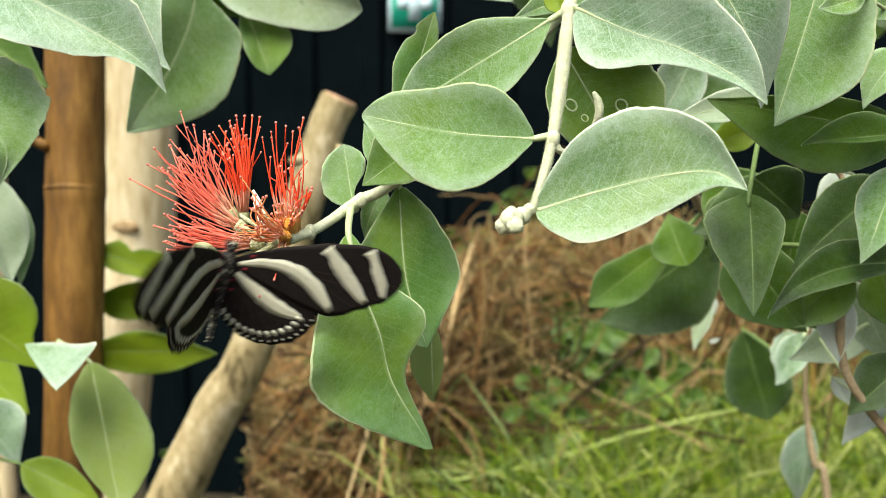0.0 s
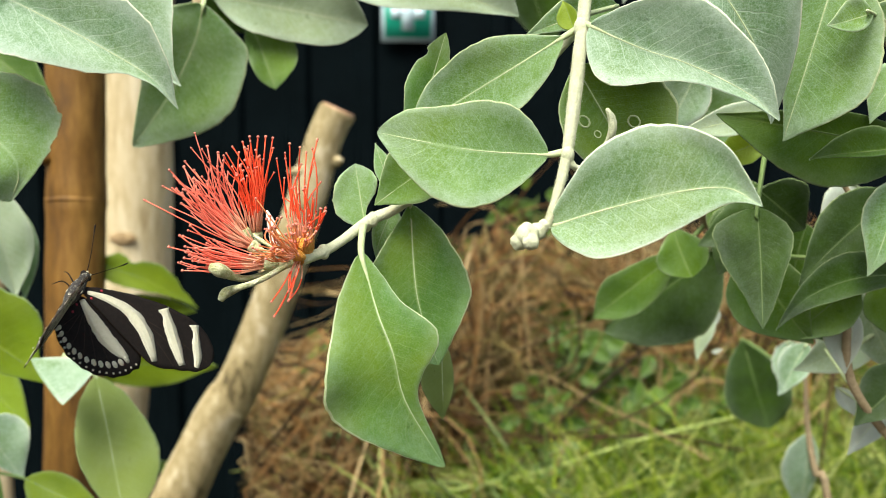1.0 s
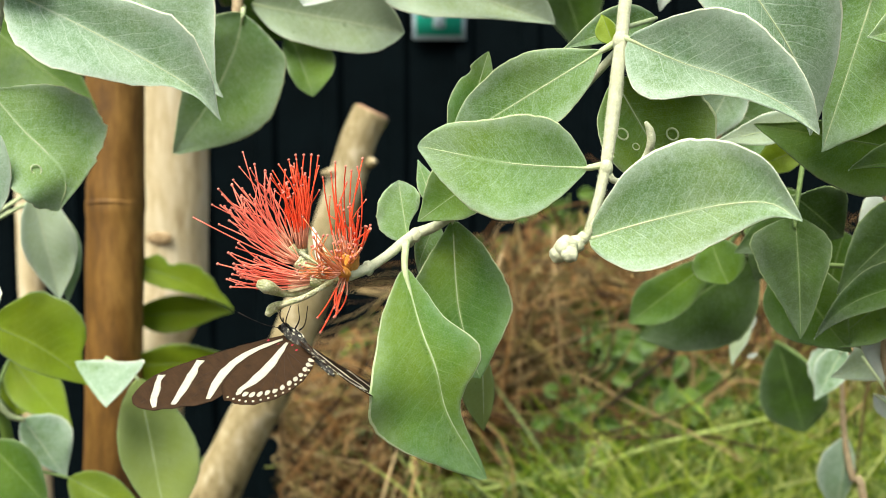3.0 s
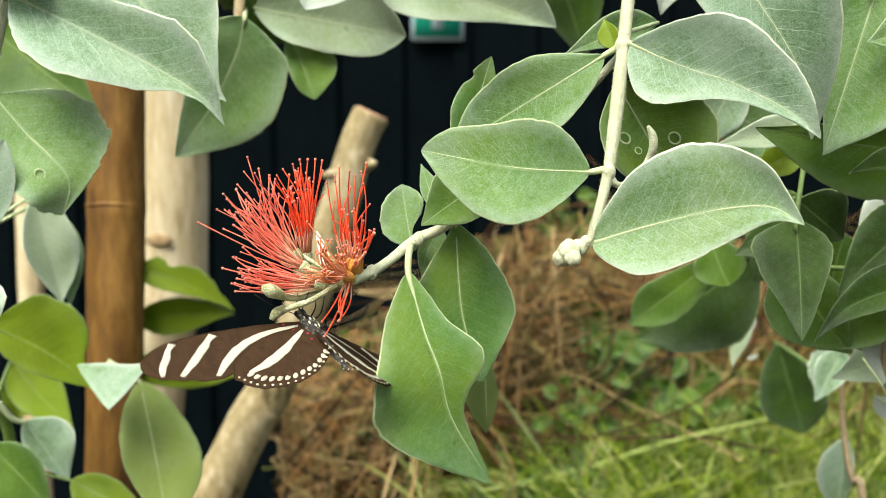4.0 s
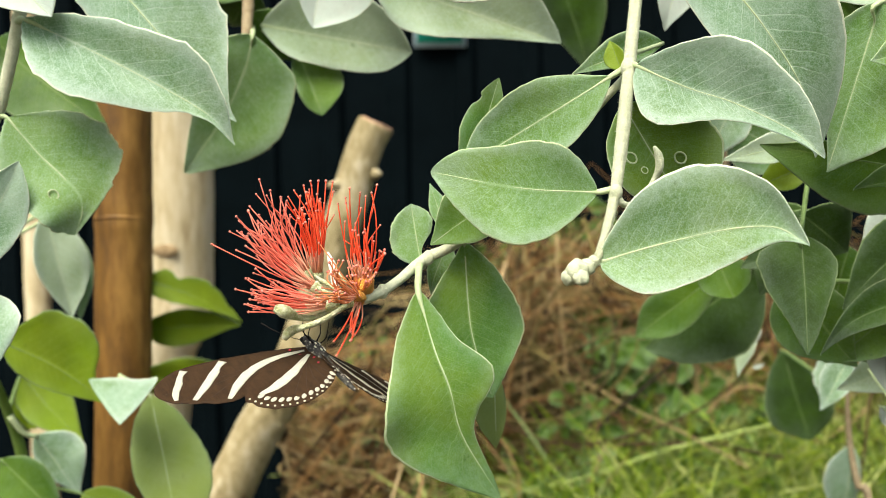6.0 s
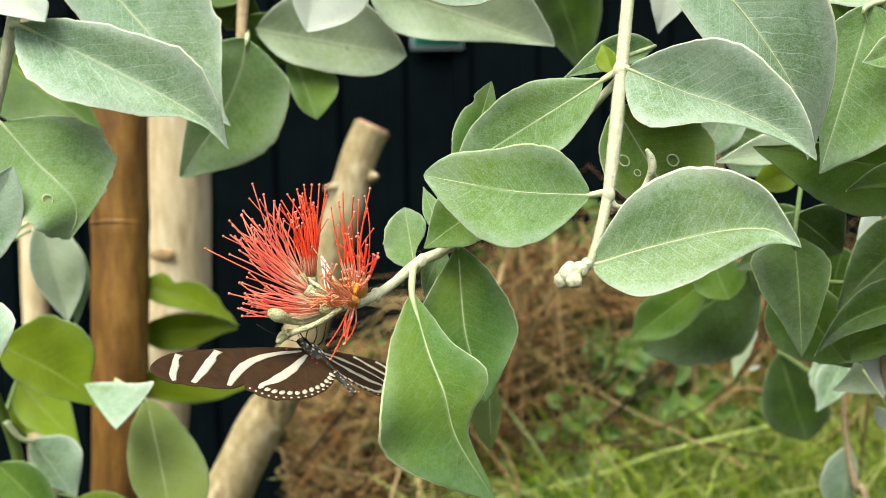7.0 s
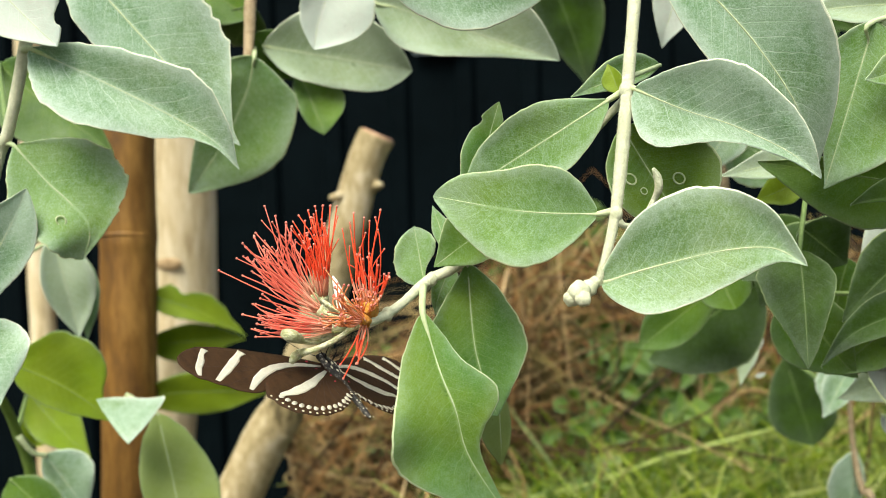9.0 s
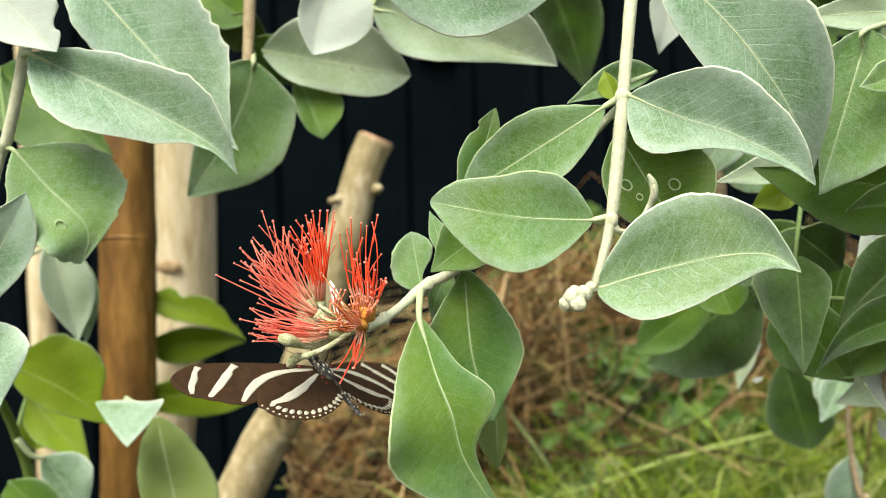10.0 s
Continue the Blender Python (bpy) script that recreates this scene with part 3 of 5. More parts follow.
def weed(label, places, skin, size, seed):
    root = thing("weed", label, "weed", "weeds on the bank")
    rnd = random.Random(seed)
    for x, y, z in places:
        foot = Vector((x, y, bank_height(x, y)))
        c = Vector((x, y, z))
        twig(root, [(*foot, 0.002), (*((foot + c) / 2 + Vector((0.004, 0.01, 0))), 0.0016), (*c, 0.001)], skin, "stem", n=8, sides=5)
        for k in range(13):
            ang = rnd.uniform(0, 6.28)
            out = Vector((math.cos(ang), -0.5, math.sin(ang) * 0.8 - 0.15)) * size * rnd.uniform(0.7, 1.2)
            c = Vector((x + rnd.uniform(-1, 1) * size, y + rnd.uniform(-0.5, 0.5) * size, z + rnd.uniform(-1.6, 0.6) * size))
            leaf(root, c, c + out, size * 0.3, size * 0.3, skin=skin, under=skin, thick=0.001)


weed("low broad-leaved green weed among the dead stems", [(0.2406, 1.2595, 0.7382), (0.2298, 1.3811, 0.7468)], MOSS, 0.042, 2)
weed("green broad-leaved weed at the edge of the dead stems", [(0.2330, 1.2000, 0.7360), (0.2150, 1.2500, 0.7790)], MOSS, 0.034, 15)
weed("dark green leafy weed in the grass", [(0.3470, 1.3000, 0.6980), (0.3840, 1.2500, 0.6790), (0.1580, 1.1500, 0.7040)], MOSS, 0.032, 16)
weed("small grey-green weed among the dead stems", [(-0.1345, 1.2715, 0.6611), (-0.0959, 1.2195, 0.6446)], FELT, 0.02, 3)
weed("small grey-green weed beside the grass", [(0.1993, 1.4017, 0.7516), (0.1683, 1.1180, 0.6356)], FELT, 0.022, 7)
weed("leafy green weed behind the dead stems", [(0.2300, 1.7509, 0.9165), (0.1874, 1.6452, 0.8675), (0.2769, 1.7465, 0.8750), (0.0870, 1.6892, 0.8082)], MOSS, 0.04, 9)
weed("small green weed at the edge of the bank", [(-0.1285, 1.4770, 0.7021), (-0.3278, 1.2598, 0.5496), (0.2969, 1.1748, 0.6978)], MOSS, 0.03, 5)


# ---- the front branch ----
front = thing("leafy_branch", "woolly pale shrub branch with broad felted grey-green leaves", "branch", "shrub branches")
CROWN = Vector((0.1680, 0.3151, 1.0919))
STEM = [(*CROWN, 0.0028), (*(0.0926, 0.3012, 1.1390), 0.00170), (*(0.0615, 0.2882, 1.1113), 0.00164), (*(0.0536, 0.2707, 1.0689), 0.00182), (*(0.0477, 0.2583, 1.0280), 0.00171), (*(0.0456, 0.2546, 1.0111), 0.00186),
             (*(0.0428, 0.2507, 0.9932), 0.00146), (*(0.0394, 0.2483, 0.9807), 0.00113), (*(0.0372, 0.2477, 0.9749), 0.00107)]
twig(front, STEM, n=48, sides=14, rough=0.12)
hairs(front, STEM, 2600, 0.00045, 8)
# stem joints
for c, r in (((0.0474, 0.2582, 1.0271), 0.0021), ((0.0431, 0.2507, 0.9938), 0.0018)):
    bm = bmesh.new()
    bmesh.ops.create_uvsphere(bm, u_segments=14, v_segments=10, radius=r)
    for v in bm.verts:
        v.co = Vector(c) + Vector((v.co.x, v.co.y, v.co.z * 1.4))
    part("joint", bm, TWIG, front)
# the bud at its end
bm = bmesh.new()
for c, r in (((0.0352, 0.2477, 0.9741), 0.00207), ((0.0322, 0.2456, 0.9735), 0.00267), ((0.0304, 0.2464, 0.9717), 0.00207), ((0.0329, 0.2434, 0.9719), 0.00193), ((0.0369, 0.2478, 0.9756), 0.00148)):
    got = bmesh.ops.create_icosphere(bm, subdivisions=3, radius=1.0)["verts"]
    for v in got:
        k = r * 1.12 * (1 + 0.22 * noise.noise(v.co * 2.2 + Vector(c) * 300) + 0.1 * noise.noise(v.co * 7 + Vector(c) * 300))
        v.co = Vector(c) + v.co * k
part("bud", bm, TWIG, front, "pale woolly bud")
CALYX = grainy("flower_cup", [(0.36, (0.34, 0.36, 0.14)), (0.5, (0.52, 0.53, 0.3)), (0.64, (0.72, 0.7, 0.5))], 380, rough=0.8, bumpy=0.9)

leaf(front, (0.0382, 0.2517, 0.9938), (-0.0063, 0.2553, 0.9994), (0.00600, 0.01244, 0.01499, 0.01304, 0.00570), (0.00689, 0.01229, 0.01274, 0.00899, 0.00659), fold=6, via=[(0.0180, 0.2509, 0.9950)], pet=(0.0428, 0.2508, 0.9947), wave=0.03, skin=FELT)
leaf(front, (0.0386, 0.2479, 0.9756), (0.0835, 0.2204, 0.9824), (0.01000, 0.01680, 0.01640, 0.01180, 0.00700), (0.00960, 0.01220, 0.00900, 0.00470, 0.00120), fold=11, via=[(0.0543, 0.2412, 0.9810), (0.0674, 0.2335, 0.9850), (0.0766, 0.2248, 0.9863)], pet=(0.0388, 0.2481, 0.9788), skin=WOOLLY, wave=0.02)
leaf(front, (0.0492, 0.2563, 1.0275), (0.0944, 0.2406, 1.0026), (0.00761, 0.01551, 0.01463, 0.00966, 0.00410), (0.01053, 0.00995, 0.00439, 0.00234, 0.00088), fold=17, via=[(0.0616, 0.2526, 1.0215), (0.0737, 0.2481, 1.0169), (0.0869, 0.2433, 1.0096)], pet=(0.0474, 0.2584, 1.0283), skin=GREY, wave=0.02)
leaf(front, (0.0583, 0.2628, 1.0650), (0.1046, 0.2634, 1.0043), 0.01891, 0.01182, 0.5, 0.4, fold=8, bow=(0.02, 0.05), pet=(0.0529, 0.2671, 1.0675), ql=0.7, qr=0.7, skin=GREY)
leaf(front, (0.0429, 0.2600, 1.0249), (0.0028, 0.2655, 1.0004), (0.00464, 0.00897, 0.01082, 0.00928, 0.00464), (0.00340, 0.00920, 0.01090, 0.00930, 0.00560), fold=8, pet=(0.0473, 0.2593, 1.0275), skin=FELT, wave=0.02)
leaf(front, (0.0468, 0.2623, 1.0175), (0.0661, 0.2640, 0.9866), (0.00935, 0.01527, 0.01808, 0.01683, 0.00779), (0.00654, 0.01122, 0.01184, 0.00935, 0.00390), fold=4, pet=(0.0470, 0.2589, 1.0233), skin=GREEN, under=GREEN)
twig(front, [(*(0.0431, 0.2506, 0.9929), 0.0012), (*(0.0457, 0.2514, 0.9904), 0.0009), (*(0.0507, 0.2555, 0.9913), 0.0007), (*(0.0543, 0.2561, 0.9967), 0.0008), (*(0.0554, 0.2544, 1.0003), 0.00115), (*(0.0550, 0.2538, 1.0035), 0.0011), (*(0.0536, 0.2530, 1.0058), 0.0005)], TWIG, "bract", n=28, sides=8)
leaf(front, (0.0463, 0.2622, 1.0269), (0.0436, 0.2652, 1.0354), 0.00340, 0.00247, fold=15, pet=(0.0475, 0.2591, 1.0255), skin=FRESH)
leaf(front, (0.0604, 0.2752, 1.0355), (0.0344, 0.2723, 1.0267), 0.00321, 0.00610, fold=10, pet=(0.0489, 0.2617, 1.0311), skin=FELT)
leaf(front, (-0.0201, 0.2500, 1.0610), (0.0323, 0.2448, 1.0561), 0.01338, 0.01442, 0.45, 0.5, fold=8, bow=(0, -0.02), skin=GREY, pet=(-0.0263, 0.2535, 1.0662))

ring_marks = (((0.0493, 0.2622, 1.0028), 0.00170, 0.75), ((0.0625, 0.2605, 1.0028), 0.00170, 0.85), ((0.0530, 0.2619, 0.9994), 0.00101, 0.8), ((0.0258, 0.2522, 1.0035), 0.00052, 0.9))
for c, r, tl in ring_marks:
    ring_mark(front, c, r, tl, RIB)

# ---- the flowering twig ----
flowering = thing("flowering_twig", "flowering shrub twig with red stamen tufts and hanging leaves", "branch", "shrub branches")
twig(flowering, [(*(0.0483, 0.2661, 1.0255), 0.00116), (*(0.0289, 0.2779, 1.0040), 0.00133), (*(0.0027, 0.2784, 0.9793), 0.00150), (*(-0.0082, 0.2797, 0.9733), 0.00167),
                 (*(-0.0152, 0.2702, 0.9685), 0.00141), (*(-0.0203, 0.2629, 0.9657), 0.00146), (*(-0.0257, 0.2577, 0.9642), 0.00170)], n=40, sides=12, rough=0.1)
leaf(flowering, (-0.0103, 0.2678, 0.9649), (0.0133, 0.2703, 0.9028), (0.00364, 0.00761, 0.01488, 0.00397, 0.00231), (0.00766, 0.01432, 0.02132, 0.02065, 0.00933), fold=6, via=[(-0.0062, 0.2642, 0.9500), (-0.0014, 0.2629, 0.9373), (0.0021, 0.2654, 0.9231)], pet=(-0.0102, 0.2746, 0.9720), skin=GREEN, wave=0.02, twist=-8)
leaf(flowering, (0.0032, 0.2822, 0.9773), (0.0117, 0.2832, 0.9296), (0.00676, 0.01318, 0.01655, 0.01047, 0.00405), (0.00473, 0.01351, 0.01605, 0.01351, 0.00676), fold=6, via=[(0.0054, 0.2823, 0.9500)], pet=(0.0018, 0.2793, 0.9788), skin=GREEN, wave=0.02)
# lime skin stands for sun glowing through this leaf, which hangs in shade
leaf(flowering, (0.0131, 0.3007, 0.9338), (0.0138, 0.2981, 0.9085), 0.00357, 0.00714, 0.5, 0.5, fold=10, skin=LIME, under=LIME, pet=(0.0083, 0.3005, 0.9504))
leaf(flowering, (-0.0097, 0.2795, 0.9708), (-0.0127, 0.2804, 0.9894), (0.00433, 0.00766, 0.00783, 0.00683, 0.00400), (0.00067, 0.00100, 0.00433, 0.00550, 0.00366), fold=8, pet=(-0.0104, 0.2795, 0.9708), skin=FELT, ragged=2.0)
leaf(flowering, (0.0135, 0.2706, 0.9914), (-0.0065, 0.2732, 0.9777), 0.00744, 0.00971, fold=8, pet=(0.0173, 0.2759, 0.9942), skin=GREEN)
leaf(flowering, (-0.0024, 0.2837, 0.9819), (-0.0071, 0.2851, 0.9953), 0.00270, 0.00338, fold=8, pet=(0.0002, 0.2803, 0.9783), skin=FELT)
leaf(flowering, (0.0042, 0.2731, 0.9959), (0.0131, 0.2722, 1.0257), (0.00321, 0.00546, 0.00691, 0.00530, 0.00273), (0.00225, 0.00353, 0.00401, 0.00353, 0.00209), fold=8, pet=(0.0158, 0.2766, 0.9912), skin=GREEN, bites=((1, 0.78, 0.05, 0.25),))
leaf(flowering, (-0.0015, 0.2862, 0.9770), (-0.0076, 0.2875, 0.9613), 0.00445, 0.00343, fold=8, pet=(0.0010, 0.2803, 0.9788), skin=FELT)

for c, r, st in (((-0.0078, 0.2792, 0.9733), 0.00185, 1.25), ((-0.0094, 0.2796, 0.9718), 0.0015, 1.5), ((-0.0203, 0.2629, 0.9657), 0.0017, 1.2), ((0.0027, 0.2784, 0.9793), 0.0016, 1.2)):
    bm = bmesh.new()
    bmesh.ops.create_icosphere(bm, subdivisions=3, radius=r)
    for v in bm.verts:
        v.co = Vector(c) + Vector((v.co.x, v.co.y, v.co.z * st)) * (1 + 0.16 * noise.noise(v.co * 900 + Vector(c) * 200))
    part("joint", bm, TWIG, flowering)

STAMEN_RED = varied("stamen_red", [(0.92, 0.055, 0.02), (0.97, 0.15, 0.06), (0.94, 0.09, 0.035), (0.97, 0.36, 0.24)], 0.4, 300.0, 0.3, 0.1)
STAMEN_PINK = varied("stamen_pink", [(0.95, 0.15, 0.09), (0.97, 0.38, 0.28), (0.95, 0.14, 0.08), (0.97, 0.62, 0.5)], 0.4, 300.0, 0.3, 0.1)
STAMEN_FOOT = varied("stamen_foot", [(0.9, 0.3, 0.18), (0.9, 0.55, 0.36), (0.92, 0.42, 0.3), (0.9, 0.66, 0.45)], 0.5, 300.0, 0.35, 0.12)
STAMEN_AMBER = varied("stamen_amber", [(0.6, 0.12, 0.03), (0.8, 0.36, 0.16), (0.75, 0.2, 0.06), (0.85, 0.55, 0.32)], 0.45, 300.0, 0.3, 0.15)
CUP_ORANGE = grainy("nectar_cup", [(0.3, (0.7, 0.2, 0.02)), (0.7, (0.9, 0.48, 0.08))], 700, rough=0.5, bumpy=0.9)
ANTHER = grainy("anther", [(0.3, (0.5, 0.06, 0.04)), (0.7, (0.85, 0.38, 0.28))], 900, rough=0.6)


def tuft(parent, base, toward, spread, length, count, material, seed, bend=0.3, cup=0.0018, cup_mat=None, vary=0.66):
    """One flower: a cup, and a brush of stamens, each a thin filament with an anther at its end."""
    rnd = random.Random(seed)
    base, axis_ = Vector(base), Vector(toward) - Vector(base)
    axis_.normalize()
    bm = bmesh.new()
    tube(bm, [(*(base - axis_ * cup * 1.6), cup * 0.45), (*(base - axis_ * cup * 0.8), cup * 0.85), (*(base + axis_ * cup * 0.2), cup), (*(base + axis_ * cup * 0.6), cup * 0.9)], 10, 12, 0.08, seed)
    head = part("flower", bm, cup_mat or CALYX, parent, "red brush-like flower")
    side = axis_.orthogonal().normalized()
    other = axis_.cross(side)
    for k in range(count):
        a, rr = rnd.uniform(0, 6.283), math.sqrt(rnd.random()) * radians(spread)
        d = (axis_ + (side * math.cos(a) + other * math.sin(a)) * math.tan(rr)).normalized()
        p = base + (side * math.cos(a) + other * math.sin(a)) * cup * 0.75 * (rr / radians(spread)) ** 0.5 + axis_ * cup * 0.4
        ln = length * rnd.uniform(vary, 1.1)
        b = Vector((rnd.gauss(0, 1), rnd.gauss(0, 1), rnd.gauss(0.6, 1))) * ln * bend * 0.5
        r = rnd.uniform(0.00016, 0.00024)
        e = p + d * ln + b * 0.5
        bm = bmesh.new()
        tube(bm, [(*p, r), (*(p + d * ln * 0.35 - b * 0.25), r), (*(p + d * ln * 0.7 - b * 0.05), r), (*e, r * 0.8)], 9, 5)
        for f in bm.faces:
            if (f.calc_center_median() - p).length < ln * 0.34:
                f.material_index = 2
        got = bmesh.ops.create_icosphere(bm, subdivisions=1, radius=r * 2.0)["verts"]
        for v in got:
            v.co = v.co + e
            for f in v.link_faces:
                f.material_index = 1
        part("stamen", bm, [material, ANTHER, STAMEN_FOOT], head)


tuft(flowering, (-0.0392, 0.2672, 0.9696), (-0.0411, 0.2655, 0.9946), 12, 0.02240, 46, STAMEN_RED, 1)
tuft(flowering, (-0.0418, 0.2644, 0.9705), (-0.0539, 0.2624, 0.9898), 13, 0.02250, 27, STAMEN_PINK, 2, bend=0.36)
tuft(flowering, (-0.0388, 0.2600, 0.9673), (-0.0574, 0.2575, 0.9816), 13, 0.02420, 25, STAMEN_PINK, 3, bend=0.36)
tuft(flowering, (-0.0253, 0.2595, 0.9684), (-0.0264, 0.2574, 0.9930), 11, 0.02420, 20, STAMEN_RED, 4, cup=0.003, cup_mat=CUP_ORANGE, vary=0.45)
tuft(flowering, (-0.0349, 0.2595, 0.9627), (-0.0559, 0.2558, 0.9659), 13, 0.02130, 34, STAMEN_PINK, 5)
tuft(flowering, (-0.0263, 0.2577, 0.9641), (-0.0313, 0.2481, 0.9500), 13, 0.01469, 9, STAMEN_RED, 6, cup=0.0016, cup_mat=CUP_ORANGE)
tuft(flowering, (-0.0266, 0.2548, 0.9657), (-0.0363, 0.2483, 0.9708), 32, 0.01122, 30, STAMEN_AMBER, 7, bend=0.7, cup=0.0016, cup_mat=CUP_ORANGE)
tuft(flowering, (-0.0243, 0.2601, 0.9684), (-0.0213, 0.2572, 0.9793), 18, 0.01091, 12, STAMEN_RED, 8, cup=0.0018, cup_mat=CUP_ORANGE)
tuft(flowering, (-0.0256, 0.2575, 0.9678), (-0.0255, 0.2536, 0.9735), 50, 0.00436, 36, STAMEN_AMBER, 9, bend=0.6, cup=0.0022, cup_mat=CUP_ORANGE)
# pale cups and stalks under the flower
for pts in (((*(-0.0263, 0.2596, 0.9636), 0.00088), (*(-0.0352, 0.2613, 0.9601), 0.00080), (*(-0.0408, 0.2591, 0.9588), 0.00080), (*(-0.0439, 0.2572, 0.9597), 0.00115), (*(-0.0464, 0.2524, 0.9619), 0.0019), (*(-0.0488, 0.2525, 0.9626), 0.0012)),
            ((*(-0.0288, 0.2606, 0.9630), 0.00080), (*(-0.0362, 0.2571, 0.9588), 0.00080), (*(-0.0417, 0.2549, 0.9570), 0.00088), (*(-0.0449, 0.2608, 0.9554), 0.00128), (*(-0.0466, 0.2597, 0.9546), 0.0015), (*(-0.0479, 0.2595, 0.9528), 0.0008)),
            ((*(-0.0284, 0.2599, 0.9663), 0.00080), (*(-0.0308, 0.2572, 0.9697), 0.0006), (*(-0.0339, 0.2626, 0.9726), 0.0008), (*(-0.0349, 0.2628, 0.9744), 0.0004)),
            ((*(-0.0302, 0.2597, 0.9647), 0.00080), (*(-0.0350, 0.2559, 0.9665), 0.0005), (*(-0.0402, 0.2621, 0.9682), 0.0007), (*(-0.0424, 0.2623, 0.9697), 0.0004)),
            ((*(-0.0291, 0.2577, 0.9647), 0.00072), (*(-0.0335, 0.2610, 0.9668), 0.0005), (*(-0.0375, 0.2622, 0.9691), 0.0006), (*(-0.0391, 0.2623, 0.9702), 0.0003))):
    twig(flowering, pts, CALYX, name="flower_stalk", label="pale woolly flower stalk and cup", n=16, sides=10)

twig(flowering, [(-0.0329, 0.2620, 0.9634, 0.0006), (-0.0331, 0.2618, 0.9672, 0.0013), (-0.0338, 0.2622, 0.9716, 0.0014), (-0.0350, 0.2628, 0.9752, 0.0008), (-0.0356, 0.2630, 0.9770, 0.0002)],
     grainy("pale_bract", [(0.3, (0.66, 0.66, 0.56)), (0.7, (0.82, 0.82, 0.74))], 500, rough=0.7), "bract", "pale pointed bract inside the flower", n=20, sides=10)

# ---- the branch on the near left ----
left = thing("leafy_branch", "shrub branch with broad grey-green leaves, some nibbled", "branch", "shrub branches")
twig(left, [(*CROWN, 0.003), (*(0.1013, 0.4206, 1.2893), 0.004), (*(-0.0806, 0.3965, 1.2563), 0.0038), (*(-0.1394, 0.3466, 1.1552), 0.0035), (*(-0.1395, 0.3245, 1.0796), 0.0024), (*(-0.1420, 0.3146, 1.0491), 0.0021), (*(-0.1500, 0.3160, 1.0220), 0.002), (*(-0.1558, 0.3180, 1.0106), 0.0022), (*(-0.1643, 0.3083, 0.9616), 0.002)], TWIG, n=70)
leaf(left, (-0.1378, 0.3085, 1.0481), (-0.0711, 0.3090, 1.0075), (0.00562, 0.01162, 0.01590, 0.01114, 0.00295), (0.01139, 0.01604, 0.00859, 0.00194, 0.00090), fold=20, via=[(-0.1177, 0.3075, 1.0388), (-0.0928, 0.3075, 1.0257), (-0.0784, 0.3075, 1.0167)], pet=(-0.1427, 0.3145, 1.0481), skin=GREY, wave=0.03, ragged=2.6, bites=((-1, 0.62, 0.04, 0.16), (1, 0.72, 0.05, 0.1)))
leaf(left, (-0.1302, 0.3257, 1.0816), (-0.0741, 0.3259, 1.0157), (0.00975, 0.02146, 0.02419, 0.02068, 0.00293), (0.00975, 0.01366, 0.01366, 0.00975, 0.00390), fold=9, pet=(-0.1391, 0.3245, 1.0796), skin=GREY, wave=0.02, ragged=2.4, bites=((1, 0.64, 0.03, 0.08), (1, 0.55, 0.02, 0.05)))
leaf(left, (-0.1481, 0.3155, 1.0170), (-0.1280, 0.3185, 0.9777), (0.01500, 0.02230, 0.02060, 0.01050, 0.00420), (0.00640, 0.01390, 0.01820, 0.01440, 0.00760), fold=7, via=[(-0.1368, 0.3170, 1.0028), (-0.1253, 0.3170, 0.9902)], pet=(-0.1517, 0.3166, 1.0179), skin=FELT, wave=0.03, ragged=2.6, bites=((1, 0.66, 0.03, 0.07), (1, 0.74, 0.02, 0.1), (-1, 0.93, 0.03, 0.2)))
leaf(left, (-0.1643, 0.3083, 0.9616), (-0.1404, 0.3072, 1.0022), 0.01316, 0.00977, 0.5, 0.6, fold=10, ql=0.5, qr=0.5, skin=GREY, pet=(-0.1647, 0.3081, 0.9597))
leaf(left, (-0.1643, 0.3081, 0.9597), (-0.1530, 0.3005, 0.9308), 0.01541, 0.00752, 0.35, 0.5, fold=10, ql=0.5, qr=0.5, skin=GREY, pet=(-0.1643, 0.3083, 0.9616))
leaf(left, (-0.1581, 0.3045, 1.0813), (-0.1257, 0.3004, 1.0474), 0.01447, 0.01266, 0.55, 0.5, fold=8, ql=0.5, qr=0.5, skin=PALE, pet=(-0.1394, 0.3247, 1.0816), bites=((1, 0.86, 0.05, 0.35),))
leaf(left, (-0.2082, 0.4384, 1.0570), (-0.1539, 0.4290, 1.0162), 0.01790, 0.02046, fold=8, skin=MOSS, under=UNDER, pet=(-0.1500, 0.3160, 1.0220))

ring_mark(left, (-0.1330, 0.3136, 0.9915), 0.00171, 0.85, RIB)

# ---- the branch behind, upper left ----
upper = thing("leafy_branch", "shrub branch with broad pale-rimmed leaves hanging down", "branch", "shrub branches")
twig(upper, [(*CROWN, 0.003), (*(0.0937, 0.4408, 1.2911), 0.0042), (*(-0.0357, 0.4595, 1.2835), 0.0042), (*(-0.0819, 0.4506, 1.1906), 0.004), (*(-0.0882, 0.4316, 1.0950), 0.003), (*(-0.0890, 0.4239, 1.0663), 0.0026), (*(-0.0889, 0.4177, 1.0537), 0.002)], BROWN_TWIG, n=44)
twig(upper, [(*(-0.0852, 0.4396, 1.1268), 0.003), (*(-0.0571, 0.4234, 1.1123), 0.0026), (*(-0.0216, 0.4067, 1.0937), 0.002)], BROWN_TWIG, n=14)
leaf(upper, (-0.0850, 0.4131, 1.0556), (-0.1218, 0.4340, 0.9963), (0.01858, 0.02279, 0.02552, 0.02395, 0.01132), (0.00994, 0.01541, 0.01641, 0.01243, 0.00497), fold=6, via=[(-0.0897, 0.4180, 1.0414), (-0.1019, 0.4257, 1.0206)], skin=FELT, pet=(-0.0884, 0.4307, 1.0610), wave=0.02)
